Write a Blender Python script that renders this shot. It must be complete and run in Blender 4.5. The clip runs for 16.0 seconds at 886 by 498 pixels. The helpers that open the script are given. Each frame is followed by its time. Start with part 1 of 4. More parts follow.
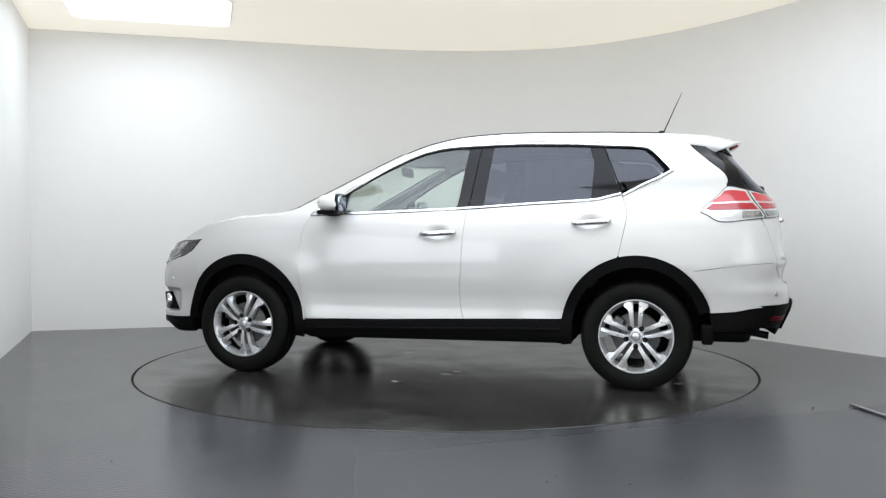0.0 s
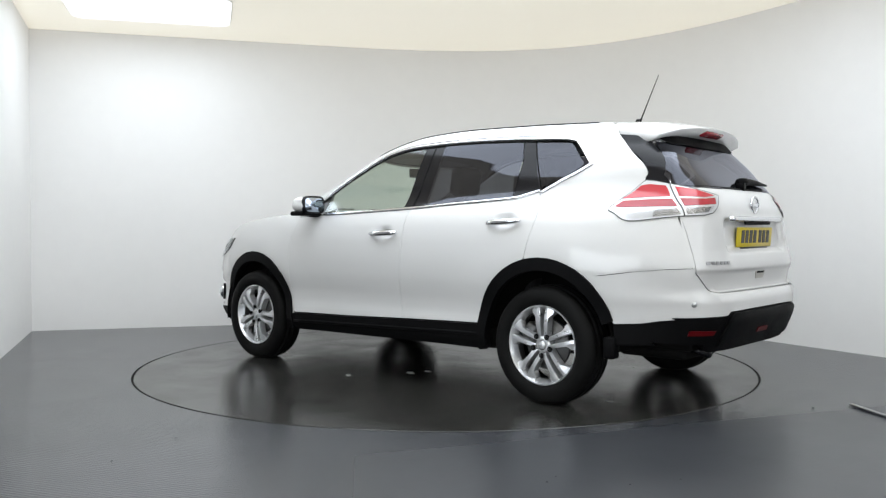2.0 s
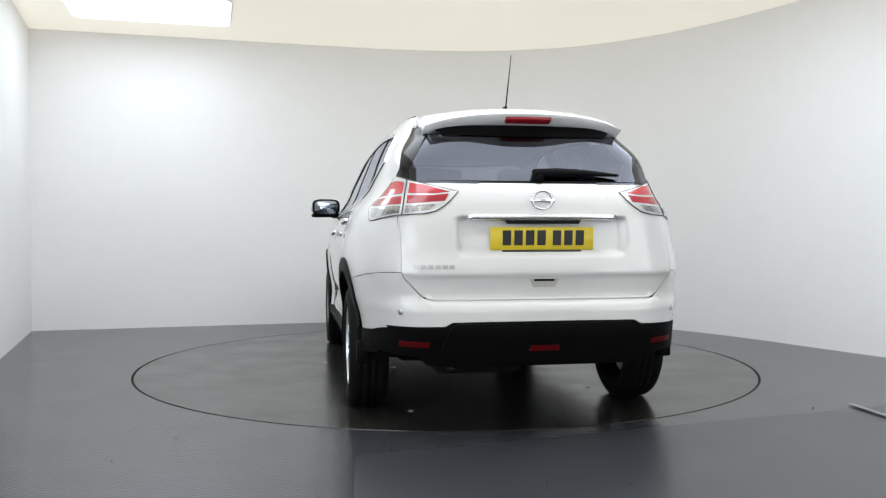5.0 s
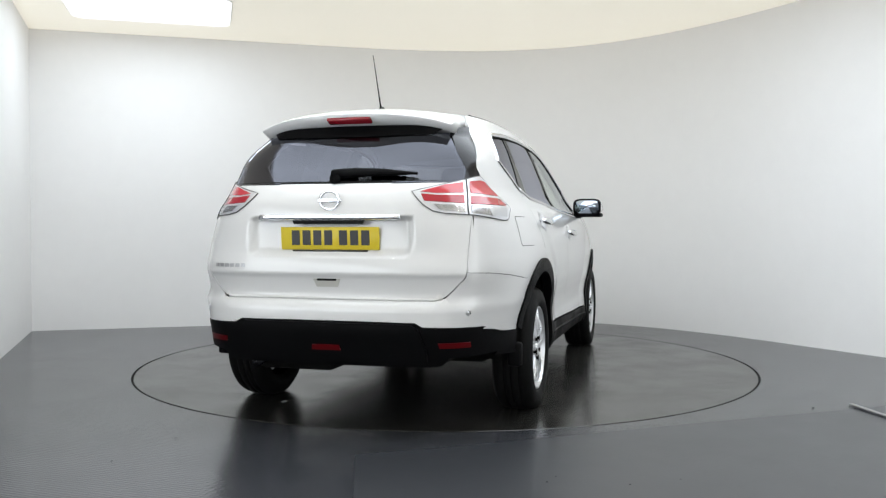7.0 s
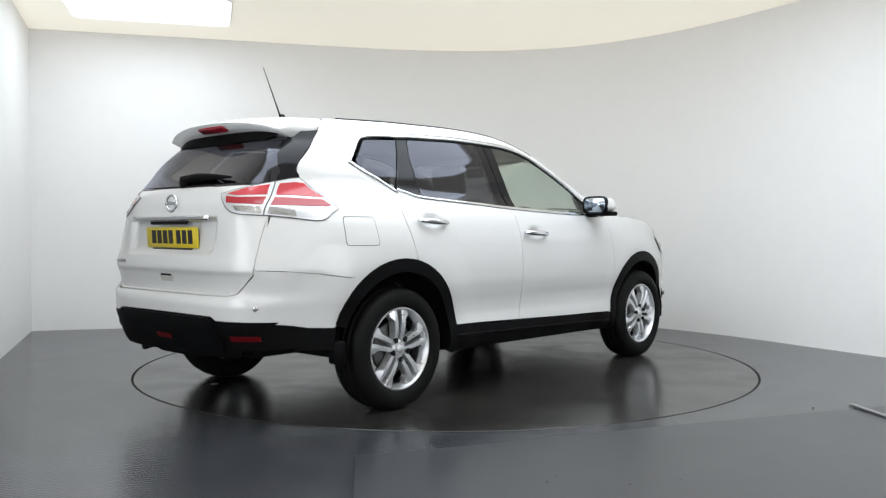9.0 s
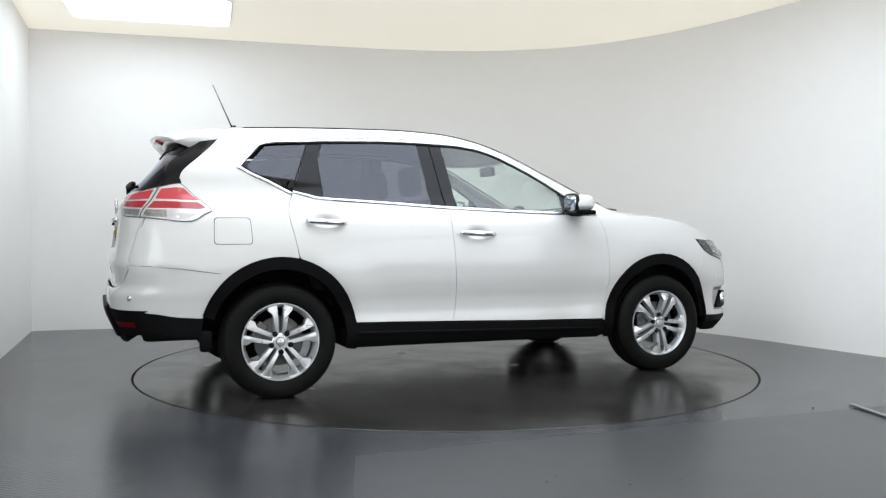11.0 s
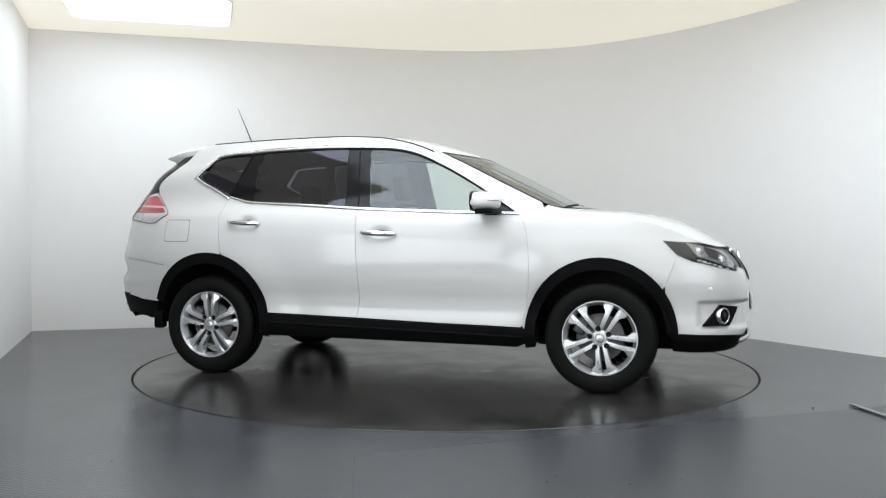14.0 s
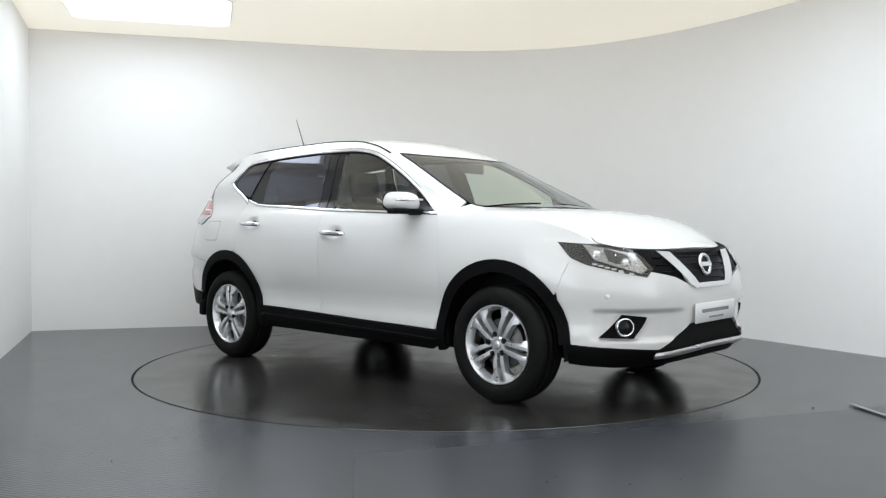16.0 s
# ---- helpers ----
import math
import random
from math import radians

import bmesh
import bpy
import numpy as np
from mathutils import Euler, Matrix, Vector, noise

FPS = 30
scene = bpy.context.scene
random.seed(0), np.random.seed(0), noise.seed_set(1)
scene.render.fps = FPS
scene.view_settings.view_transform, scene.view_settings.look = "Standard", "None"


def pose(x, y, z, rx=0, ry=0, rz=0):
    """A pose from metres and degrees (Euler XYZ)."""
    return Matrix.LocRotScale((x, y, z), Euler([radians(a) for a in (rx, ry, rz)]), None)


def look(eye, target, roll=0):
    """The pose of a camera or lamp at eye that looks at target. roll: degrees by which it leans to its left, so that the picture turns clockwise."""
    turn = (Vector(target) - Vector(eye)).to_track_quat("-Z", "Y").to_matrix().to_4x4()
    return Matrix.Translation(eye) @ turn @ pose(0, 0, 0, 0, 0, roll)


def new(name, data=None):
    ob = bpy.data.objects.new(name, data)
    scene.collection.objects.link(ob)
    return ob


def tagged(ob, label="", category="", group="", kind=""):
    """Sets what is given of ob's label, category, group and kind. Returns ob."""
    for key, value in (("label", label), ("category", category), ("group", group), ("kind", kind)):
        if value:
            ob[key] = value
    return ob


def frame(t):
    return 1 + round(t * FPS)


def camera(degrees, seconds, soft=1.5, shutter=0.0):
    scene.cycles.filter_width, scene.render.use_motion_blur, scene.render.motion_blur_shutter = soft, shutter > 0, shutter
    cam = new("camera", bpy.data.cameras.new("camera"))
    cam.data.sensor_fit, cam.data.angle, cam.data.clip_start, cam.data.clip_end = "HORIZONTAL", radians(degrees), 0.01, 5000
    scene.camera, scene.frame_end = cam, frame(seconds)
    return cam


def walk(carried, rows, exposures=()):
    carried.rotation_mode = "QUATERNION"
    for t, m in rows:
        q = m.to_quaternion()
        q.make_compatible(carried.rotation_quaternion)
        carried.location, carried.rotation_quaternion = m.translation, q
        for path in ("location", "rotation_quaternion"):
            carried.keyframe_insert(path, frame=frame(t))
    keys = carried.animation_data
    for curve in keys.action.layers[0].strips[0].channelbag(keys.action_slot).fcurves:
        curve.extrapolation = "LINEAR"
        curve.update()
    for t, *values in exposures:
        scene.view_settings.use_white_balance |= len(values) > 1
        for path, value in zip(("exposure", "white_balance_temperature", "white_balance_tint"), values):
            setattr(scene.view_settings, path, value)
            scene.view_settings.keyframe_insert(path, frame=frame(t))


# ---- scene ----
# ---- camera ----
EYE = (0.0, -6.4064, 1.0011)
AIM = (-0.003002, 1.0, -0.022937)
cam = camera(55.26, 16.0, soft=1.25)
stand = look(EYE, tuple(e + 5 * a for e, a in zip(EYE, AIM)), 0.0)
walk(cam, [(0.0, stand), (16.0, stand)])
scene.view_settings.exposure = 0.24

# ---- world: a closed room, so the sky outside hardly matters ----
world = bpy.data.worlds.new("world")
scene.world = world
world.use_nodes = True
world.node_tree.nodes["Background"].inputs["Color"].default_value = (0.9, 0.93, 1.0, 1)
world.node_tree.nodes["Background"].inputs["Strength"].default_value = 0.3

CEILING = 2.97
HEADING, TURN = 164.683, -12.9144      # degrees at the start, degrees a second
OFF = (-0.1009, -0.0642, 0.0)          # the car's middle from the turntable's axis, in the car's directions


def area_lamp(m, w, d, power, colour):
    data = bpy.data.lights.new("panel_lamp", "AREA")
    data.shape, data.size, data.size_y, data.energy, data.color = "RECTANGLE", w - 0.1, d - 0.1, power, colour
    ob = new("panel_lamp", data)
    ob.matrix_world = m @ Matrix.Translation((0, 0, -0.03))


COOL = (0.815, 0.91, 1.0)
# each: a pose whose -Z faces into the room, width, height, power; the last three are unseen fill, added to brighten
# walls and car
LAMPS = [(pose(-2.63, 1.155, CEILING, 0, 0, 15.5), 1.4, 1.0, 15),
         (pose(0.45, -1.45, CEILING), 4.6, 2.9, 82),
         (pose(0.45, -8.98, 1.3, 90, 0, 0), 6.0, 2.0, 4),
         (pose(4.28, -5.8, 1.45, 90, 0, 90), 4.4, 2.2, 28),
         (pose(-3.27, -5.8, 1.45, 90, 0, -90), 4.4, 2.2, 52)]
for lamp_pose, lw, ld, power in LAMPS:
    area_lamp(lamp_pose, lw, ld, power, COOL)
# ---- materials ----
def material(name, colour=(0.5, 0.5, 0.5), rough=0.5, metal=0.0, coat=0.0, coat_rough=0.05, spec=0.5, emit=None, power=0.0):
    m = bpy.data.materials.new(name)
    m.use_nodes = True
    p = m.node_tree.nodes["Principled BSDF"]
    p.inputs["Base Color"].default_value = (*colour, 1)
    p.inputs["Roughness"].default_value = rough
    p.inputs["Metallic"].default_value = metal
    p.inputs["Coat Weight"].default_value = coat
    p.inputs["Coat Roughness"].default_value = coat_rough
    p.inputs["Specular IOR Level"].default_value = spec
    if emit:
        p.inputs["Emission Color"].default_value = (*emit, 1)
        p.inputs["Emission Strength"].default_value = power
    return m


def node(m, kind, **inputs):
    n = m.node_tree.nodes.new(kind)
    for k, v in inputs.items():
        n.inputs[k.replace("_", " ")].default_value = v
    return n


def link(m, a, out, b, into):
    m.node_tree.links.new(a.outputs[out], b.inputs[into])


def varied(m, dark, light, scale, detail=6.0, rough=None, bump=0.0, bump_scale=None, stretch=(1, 1, 1), fine=None):
    """Colour, roughness and relief that vary over two scales of noise in object space."""
    p = m.node_tree.nodes["Principled BSDF"]
    co = node(m, "ShaderNodeTexCoord")
    mp = node(m, "ShaderNodeMapping")
    mp.inputs["Scale"].default_value = stretch
    link(m, co, "Object", mp, "Vector")
    n = node(m, "ShaderNodeTexNoise", Scale=scale, Detail=detail, Roughness=0.6)
    link(m, mp, "Vector", n, "Vector")
    n2 = node(m, "ShaderNodeTexNoise", Scale=fine or scale * 9, Detail=4.0)
    link(m, mp, "Vector", n2, "Vector")
    mx = node(m, "ShaderNodeMix")
    mx.data_type = "FLOAT"
    mx.inputs["Factor"].default_value = 0.35
    link(m, n, "Fac", mx, "A")
    link(m, n2, "Fac", mx, "B")
    ramp = node(m, "ShaderNodeValToRGB")
    ramp.color_ramp.elements[0].position, ramp.color_ramp.elements[1].position = 0.25, 0.75
    ramp.color_ramp.elements[0].color, ramp.color_ramp.elements[1].color = (*dark, 1), (*light, 1)
    link(m, mx, "Result", ramp, "Fac")
    link(m, ramp, "Color", p, "Base Color")
    if rough:
        r = node(m, "ShaderNodeMapRange")
        r.inputs["From Min"].default_value, r.inputs["From Max"].default_value = 0.3, 0.7
        r.inputs["To Min"].default_value, r.inputs["To Max"].default_value = rough
        link(m, n, "Fac", r, "Value")
        link(m, r, "Result", p, "Roughness")
    if bump:
        b = node(m, "ShaderNodeBump", Strength=bump, Distance=0.002)
        n3 = node(m, "ShaderNodeTexNoise", Scale=bump_scale or scale * 20, Detail=3.0)
        link(m, mp, "Vector", n3, "Vector")
        link(m, n3, "Fac", b, "Height")
        link(m, b, "Normal", p, "Normal")
    return m


def glass(name, tint, gloss=0.02, base=0.075, sheen=(0.95, 0.97, 1.0)):
    """A thin pane: tinted see-through, mirror-like at its surface."""
    m = bpy.data.materials.new(name)
    m.use_nodes = True
    m.node_tree.nodes.remove(m.node_tree.nodes["Principled BSDF"])
    out = m.node_tree.nodes["Material Output"]
    t = node(m, "ShaderNodeBsdfTransparent", Color=(*tint, 1))
    g = node(m, "ShaderNodeBsdfGlossy", Color=(*sheen, 1), Roughness=gloss)
    f = node(m, "ShaderNodeLayerWeight", Blend=0.5)
    p = node(m, "ShaderNodeMath")
    p.operation = "POWER"
    p.inputs[1].default_value = 4.0
    link(m, f, "Facing", p, 0)
    r = node(m, "ShaderNodeMath")
    r.operation = "MULTIPLY_ADD"
    r.inputs[1].default_value, r.inputs[2].default_value = 0.85, base
    link(m, p, "Value", r, 0)
    mix = node(m, "ShaderNodeMixShader")
    link(m, r, "Value", mix, "Fac")
    m.node_tree.links.new(t.outputs[0], mix.inputs[1])
    m.node_tree.links.new(g.outputs[0], mix.inputs[2])
    m.node_tree.links.new(mix.outputs[0], out.inputs["Surface"])
    return m


M_WALL = varied(material("white_wall_paint", (0.8, 0.79, 0.76), 0.55), (0.86, 0.854, 0.846), (0.9, 0.893, 0.884), 0.9, bump=0.15, bump_scale=30, rough=(0.5, 0.65))
M_GREYWALL = varied(material("grey_wall_paint", (0.35, 0.35, 0.355), 0.6), (0.33, 0.33, 0.335), (0.37, 0.37, 0.375), 0.9, bump=0.15, bump_scale=30, rough=(0.55, 0.7))
# the ceiling is no lamp: its warm emission stands in for light on it
M_CEIL = varied(material("glowing_ceiling_paint", (0.85, 0.83, 0.78), 0.45, emit=(1.0, 0.93, 0.75), power=0.35), (0.82, 0.8, 0.74), (0.86, 0.84, 0.79), 0.7, rough=(0.4, 0.55))
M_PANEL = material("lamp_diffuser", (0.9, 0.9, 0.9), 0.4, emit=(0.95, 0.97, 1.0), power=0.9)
M_SPOT = material("spot_lens", (0.9, 0.9, 0.9), 0.3, emit=(1.0, 0.97, 0.9), power=35.0)
M_PAINT = material("pearl_white_paint", (0.65, 0.648, 0.642), 0.38, coat=1.0, coat_rough=0.03)
M_BLACK = varied(material("black_grained_plastic", (0.006, 0.006, 0.006), 0.5, spec=0.06), (0.003, 0.003, 0.0034), (0.005, 0.005, 0.0055), 6, rough=(0.42, 0.58), bump=0.25, bump_scale=700)
M_GLOSSBLACK = material("gloss_black_trim", (0.006, 0.006, 0.008), 0.14, spec=0.22)
M_UNDER = varied(material("underbody_black", (0.008, 0.008, 0.008), 0.8, spec=0.1), (0.005, 0.005, 0.005), (0.012, 0.0115, 0.011), 8, rough=(0.7, 0.9))
M_GAP = material("shut_line_black", (0.008, 0.008, 0.008), 0.8, spec=0.15)
M_CHROME = material("chrome", (0.76, 0.77, 0.79), 0.16, 1.0)
M_SATIN = varied(material("satin_silver_plastic", (0.6, 0.6, 0.61), 0.3, 0.9), (0.56, 0.56, 0.57), (0.64, 0.64, 0.65), 10, rough=(0.25, 0.35))
M_ALLOY = varied(material("silver_alloy", (0.55, 0.56, 0.58), 0.3, 0.72, coat=0.4), (0.7, 0.71, 0.73), (0.76, 0.77, 0.79), 14, rough=(0.26, 0.33))
M_STEEL = varied(material("brushed_steel", (0.45, 0.45, 0.46), 0.35, 1.0), (0.36, 0.36, 0.37), (0.52, 0.52, 0.53), 30, rough=(0.28, 0.45))
M_DISCBRAKE = material("dull_brake_steel", (0.12, 0.12, 0.12), 0.45, 0.8)
M_TYRE = varied(material("tyre_rubber", (0.006, 0.006, 0.006), 0.6, spec=0.1), (0.004, 0.004, 0.004), (0.009, 0.009, 0.009), 9, rough=(0.5, 0.7), bump=0.2, bump_scale=300)
M_CLEAR = glass("clear_window_glass", (0.78, 0.86, 0.8))
M_TINT = glass("privacy_glass", (0.1, 0.1, 0.12), 0.02, 0.06, (0.86, 0.88, 1.0))
M_SCREEN = glass("windscreen_glass", (0.8, 0.86, 0.8))
M_LENS = glass("clear_lens", (0.9, 0.9, 0.9), 0.04)
M_RED = material("red_lamp_lens", (0.5, 0.03, 0.045), 0.15, coat=1.0)
M_DEEPRED = material("dark_red_lamp_lens", (0.34, 0.008, 0.02), 0.15, coat=0.6)
M_REFLEX = material("red_reflex", (0.085, 0.002, 0.004), 0.3, spec=0.15)
M_REFLECTOR = material("lamp_reflector", (0.66, 0.67, 0.69), 0.3, 0.5)
M_BOWL = varied(material("lamp_bowl", (0.4, 0.37, 0.35), 0.25, 0.8), (0.2, 0.2, 0.205), (0.72, 0.72, 0.74), 40, rough=(0.15, 0.3))
M_YELLOW = varied(material("yellow_plate", (0.68, 0.52, 0.03), 0.35), (0.64, 0.49, 0.025), (0.7, 0.55, 0.035), 8)
M_PLATE = material("white_plate", (0.75, 0.76, 0.76), 0.35)
M_INK = material("black_ink", (0.012, 0.012, 0.013), 0.4)
M_GREYINK = material("grey_ink", (0.22, 0.22, 0.23), 0.45)
M_CLOTH = varied(material("black_seat_cloth", (0.03, 0.03, 0.032), 0.9), (0.024, 0.024, 0.026), (0.04, 0.04, 0.042), 18, bump=0.3, bump_scale=400)
M_TRIM = varied(material("light_grey_lining", (0.45, 0.44, 0.41), 0.85), (0.42, 0.41, 0.38), (0.48, 0.47, 0.44), 6)
M_DASH = varied(material("dark_dashboard_plastic", (0.03, 0.03, 0.032), 0.6), (0.026, 0.026, 0.028), (0.036, 0.036, 0.038), 20)


def floor_material(name, dark, light, rough, studs):
    """Grey vinyl with scuffs and a fine studded relief."""
    m = varied(material(name, (0.08, 0.08, 0.08), 0.3), dark, light, 2.6, detail=7.0, rough=rough, fine=40)
    p = m.node_tree.nodes["Principled BSDF"]
    co = node(m, "ShaderNodeTexCoord")
    mp = node(m, "ShaderNodeMapping")
    mp.inputs["Rotation"].default_value = (0, 0, radians(20))
    link(m, co, "Object", mp, "Vector")
    br = node(m, "ShaderNodeTexBrick", Scale=1.0, Mortar_Size=0.006, Brick_Width=0.055, Row_Height=0.022)
    br.inputs["Mortar Smooth"].default_value = 1.0
    link(m, mp, "Vector", br, "Vector")
    wob = node(m, "ShaderNodeTexNoise", Scale=3.0, Detail=2.0)
    link(m, co, "Object", wob, "Vector")
    mul = node(m, "ShaderNodeMath")
    mul.operation = "MULTIPLY"
    link(m, br, "Fac", mul, 0)
    link(m, wob, "Fac", mul, 1)
    b = node(m, "ShaderNodeBump", Strength=studs, Distance=0.0016)
    link(m, mul, "Value", b, "Height")
    if studs:
        link(m, b, "Normal", p, "Normal")
    return m


M_FLOOR = floor_material("grey_studded_vinyl", (0.034, 0.0365, 0.043), (0.042, 0.0445, 0.051), (0.19, 0.23), 0.45)
M_MAT = floor_material("grey_smooth_vinyl", (0.031, 0.033, 0.039), (0.04, 0.042, 0.048), (0.3, 0.34), 0.05)
M_DISC = floor_material("turntable_vinyl", (0.013, 0.0128, 0.012), (0.032, 0.031, 0.0278), (0.16, 0.27), 0.0)
M_FLAKE = material("bare_metal_flake", (0.5, 0.5, 0.48), 0.4)


# ---- mesh helpers ----
def part(name, bm, mat, parent=None, label="", smooth=True):
    """Links a bmesh as one mesh object, under a thing or a part if given."""
    me = bpy.data.meshes.new(name)
    bm.normal_update()
    for f in bm.faces:
        f.smooth = smooth
    bm.to_mesh(me)
    bm.free()
    me.materials.append(mat)
    return place(name, me, parent, label)


def place(name, me, parent=None, label=""):
    ob = new(name, me)
    if parent:
        ob.parent = parent
    if label:
        tagged(ob, label)
    return ob


def empty(name, label, category, kind="", group=""):
    return tagged(new(name), label, category, group, kind)


def box(bm, x0, x1, y0, y1, z0, z1, bevel=0.0, seg=2, m=None):
    """A box into bm, with rounded edges if bevel is given."""
    r = bmesh.ops.create_cube(bm, size=1.0)
    vs = r["verts"]
    for v in vs:
        v.co = Vector((x0 + (v.co.x + 0.5) * (x1 - x0), y0 + (v.co.y + 0.5) * (y1 - y0), z0 + (v.co.z + 0.5) * (z1 - z0)))
    if bevel:
        es = list({e for v in vs for e in v.link_edges})
        vs = list({v for f in bmesh.ops.bevel(bm, geom=es, offset=bevel, segments=seg, affect="EDGES", profile=0.5)["faces"] for v in f.verts} | {v for v in vs if v.is_valid})
    if m is not None:
        bmesh.ops.transform(bm, matrix=m, verts=vs)
    return vs


def lathe(bm, profile, steps=48, axis="Y", m=None, arc=2 * math.pi, start=0.0):
    """Turns (radius, along) pairs round an axis."""
    closed = abs(arc - 2 * math.pi) < 1e-6
    count = steps if closed else steps + 1
    rings = []
    for i in range(count):
        a = start + arc * i / steps
        ring = []
        for r, h in profile:
            c, s = r * math.cos(a), r * math.sin(a)
            co = Vector((c, h, s)) if axis == "Y" else Vector((c, s, h))
            ring.append(bm.verts.new(m @ co if m else co))
        rings.append(ring)
    for i in range(steps):
        a, b = rings[i], rings[(i + 1) % count]
        for j in range(len(profile) - 1):
            bm.faces.new((a[j], a[j + 1], b[j + 1], b[j]))
    return rings


def tube(bm, points, radius, sides=8, closed=False):
    """A round bar along points; radius may be a list."""
    pts = [Vector(p) for p in points]
    rad = radius if isinstance(radius, (list, tuple)) else [radius] * len(pts)
    rings, up = [], Vector((0, 0, 1))
    for i, p in enumerate(pts):
        a, b = pts[(i - 1) % len(pts) if closed else max(i - 1, 0)], pts[(i + 1) % len(pts) if closed else min(i + 1, len(pts) - 1)]
        d = (b - a).normalized()
        side = d.cross(up if abs(d.z) < 0.95 else Vector((1, 0, 0))).normalized()
        other = side.cross(d)
        rings.append([bm.verts.new(p + rad[i] * (side * math.cos(2 * math.pi * k / sides) + other * math.sin(2 * math.pi * k / sides))) for k in range(sides)])
    last = len(pts) if closed else len(pts) - 1
    for i in range(last):
        a, b = rings[i], rings[(i + 1) % len(pts)]
        for k in range(sides):
            bm.faces.new((a[k], a[(k + 1) % sides], b[(k + 1) % sides], b[k]))
    if not closed:
        bm.faces.new(rings[0][::-1])
        bm.faces.new(rings[-1])


def prism(bm, loop, depth, to):
    """A plate: the closed loop of (u, v) at height 0 and depth, through the map to(u, v, h)."""
    lo = [bm.verts.new(to(u, v, 0.0)) for u, v in loop]
    hi = [bm.verts.new(to(u, v, depth)) for u, v in loop]
    bm.faces.new(hi)
    bm.faces.new(lo[::-1])
    for i in range(len(loop)):
        j = (i + 1) % len(loop)
        bm.faces.new((lo[i], lo[j], hi[j], hi[i]))
# ---- the room: white walls with one swept corner, a grey floor, a turntable ----
def room_plan():
    """The inner line of the walls, from the corner along the swept wall and back round behind the camera."""
    pts = [Vector((-4.08, 1.91)), Vector((-1.0, 2.78))]
    # swept corner: a smooth bend from the long wall into the side wall
    p0, p1, p2, p3 = Vector((-1.0, 2.78)), Vector((1.0, 3.34)), Vector((2.1, 2.7)), Vector((3.05, 0.9))
    for i in range(1, 25):
        t = i / 24
        pts.append((1 - t) ** 3 * p0 + 3 * t * (1 - t) ** 2 * p1 + 3 * t * t * (1 - t) * p2 + t ** 3 * p3)
    pts += [Vector((3.45, 0.19)), Vector((4.15, -1.1)), Vector((4.3, -3.0)), Vector((4.3, -9.0)), Vector((-3.3, -9.0)), Vector((-3.3, -2.6)), Vector((-3.3, -0.3))]
    return pts


def wall_run(name, pts, label, paint):
    """A wall 12 cm thick whose inner face follows pts."""
    bm = bmesh.new()
    rows = []
    for i, p in enumerate(pts):
        a, b = pts[max(i - 1, 0)], pts[min(i + 1, len(pts) - 1)]
        d = (b - a).normalized()
        o = p + Vector((-d.y, d.x)) * 0.12
        rows.append([bm.verts.new((q.x, q.y, z)) for q, z in ((p, -0.05), (p, CEILING + 0.1), (o, CEILING + 0.1), (o, -0.05))])
    for a, b in zip(rows, rows[1:]):
        for k in range(4):
            bm.faces.new((a[k], b[k], b[(k + 1) % 4], a[(k + 1) % 4]))
    bm.faces.new(rows[0][::-1])
    bm.faces.new(rows[-1])
    bmesh.ops.recalc_face_normals(bm, faces=bm.faces)
    ob = part(name, bm, paint, smooth=True)
    ob.data.set_sharp_from_angle(angle=radians(30))
    return tagged(ob, label, "wall", kind="structure")


PLAN = room_plan()
for wall_name, run in (("wall_north", PLAN[:27]), ("wall_east", PLAN[26:28]), ("wall_west", PLAN[32:] + PLAN[:1])):
    wall_run(wall_name, run, "smooth white painted studio wall", M_WALL)
for wall_name, run in (("wall_southeast", PLAN[27:30]), ("wall_south", PLAN[29:31]), ("wall_southwest", PLAN[30:33])):
    wall_run(wall_name, run, "plain grey painted studio wall", M_GREYWALL)

# ceiling slab; its brightness is partly emission in the material
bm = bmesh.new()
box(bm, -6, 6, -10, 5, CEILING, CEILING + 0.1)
tagged(part("ceiling", bm, M_CEIL, smooth=False), "cream studio ceiling, its light put in as a soft glow", "ceiling", kind="structure")


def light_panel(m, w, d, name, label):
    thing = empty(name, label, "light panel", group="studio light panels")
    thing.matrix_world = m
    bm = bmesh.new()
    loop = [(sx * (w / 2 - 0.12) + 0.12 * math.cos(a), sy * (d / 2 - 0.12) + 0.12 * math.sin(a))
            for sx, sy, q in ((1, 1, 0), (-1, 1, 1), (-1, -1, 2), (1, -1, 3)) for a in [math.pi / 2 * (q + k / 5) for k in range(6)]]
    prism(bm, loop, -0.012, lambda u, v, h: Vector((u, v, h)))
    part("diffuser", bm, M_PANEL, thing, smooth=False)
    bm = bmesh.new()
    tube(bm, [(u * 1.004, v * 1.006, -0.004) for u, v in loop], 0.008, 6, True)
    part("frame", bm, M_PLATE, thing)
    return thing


# panels after the second are added fill behind the camera
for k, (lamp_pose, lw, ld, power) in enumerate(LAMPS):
    light_panel(lamp_pose, lw, ld, "ceiling_light" if k < 2 else "fill_light", "large flush white ceiling light panel, lit" if k < 2 else "unseen fill light panel added on the studio wall, lit")

def downlight(x, y):
    thing = empty("downlight", "small round recessed ceiling spotlight, lit", "downlight", group="ceiling downlights")
    thing.location = (x, y, CEILING)
    bm = bmesh.new()
    lathe(bm, [(0.04, -0.002), (0.045, -0.012), (0.06, -0.012), (0.066, 0.0)], 24, "Z")
    part("ring", bm, M_SATIN, thing)
    bm = bmesh.new()
    lathe(bm, [(0.0005, -0.006), (0.04, -0.005)], 20, "Z")
    part("lens", bm, M_SPOT, thing, smooth=False)


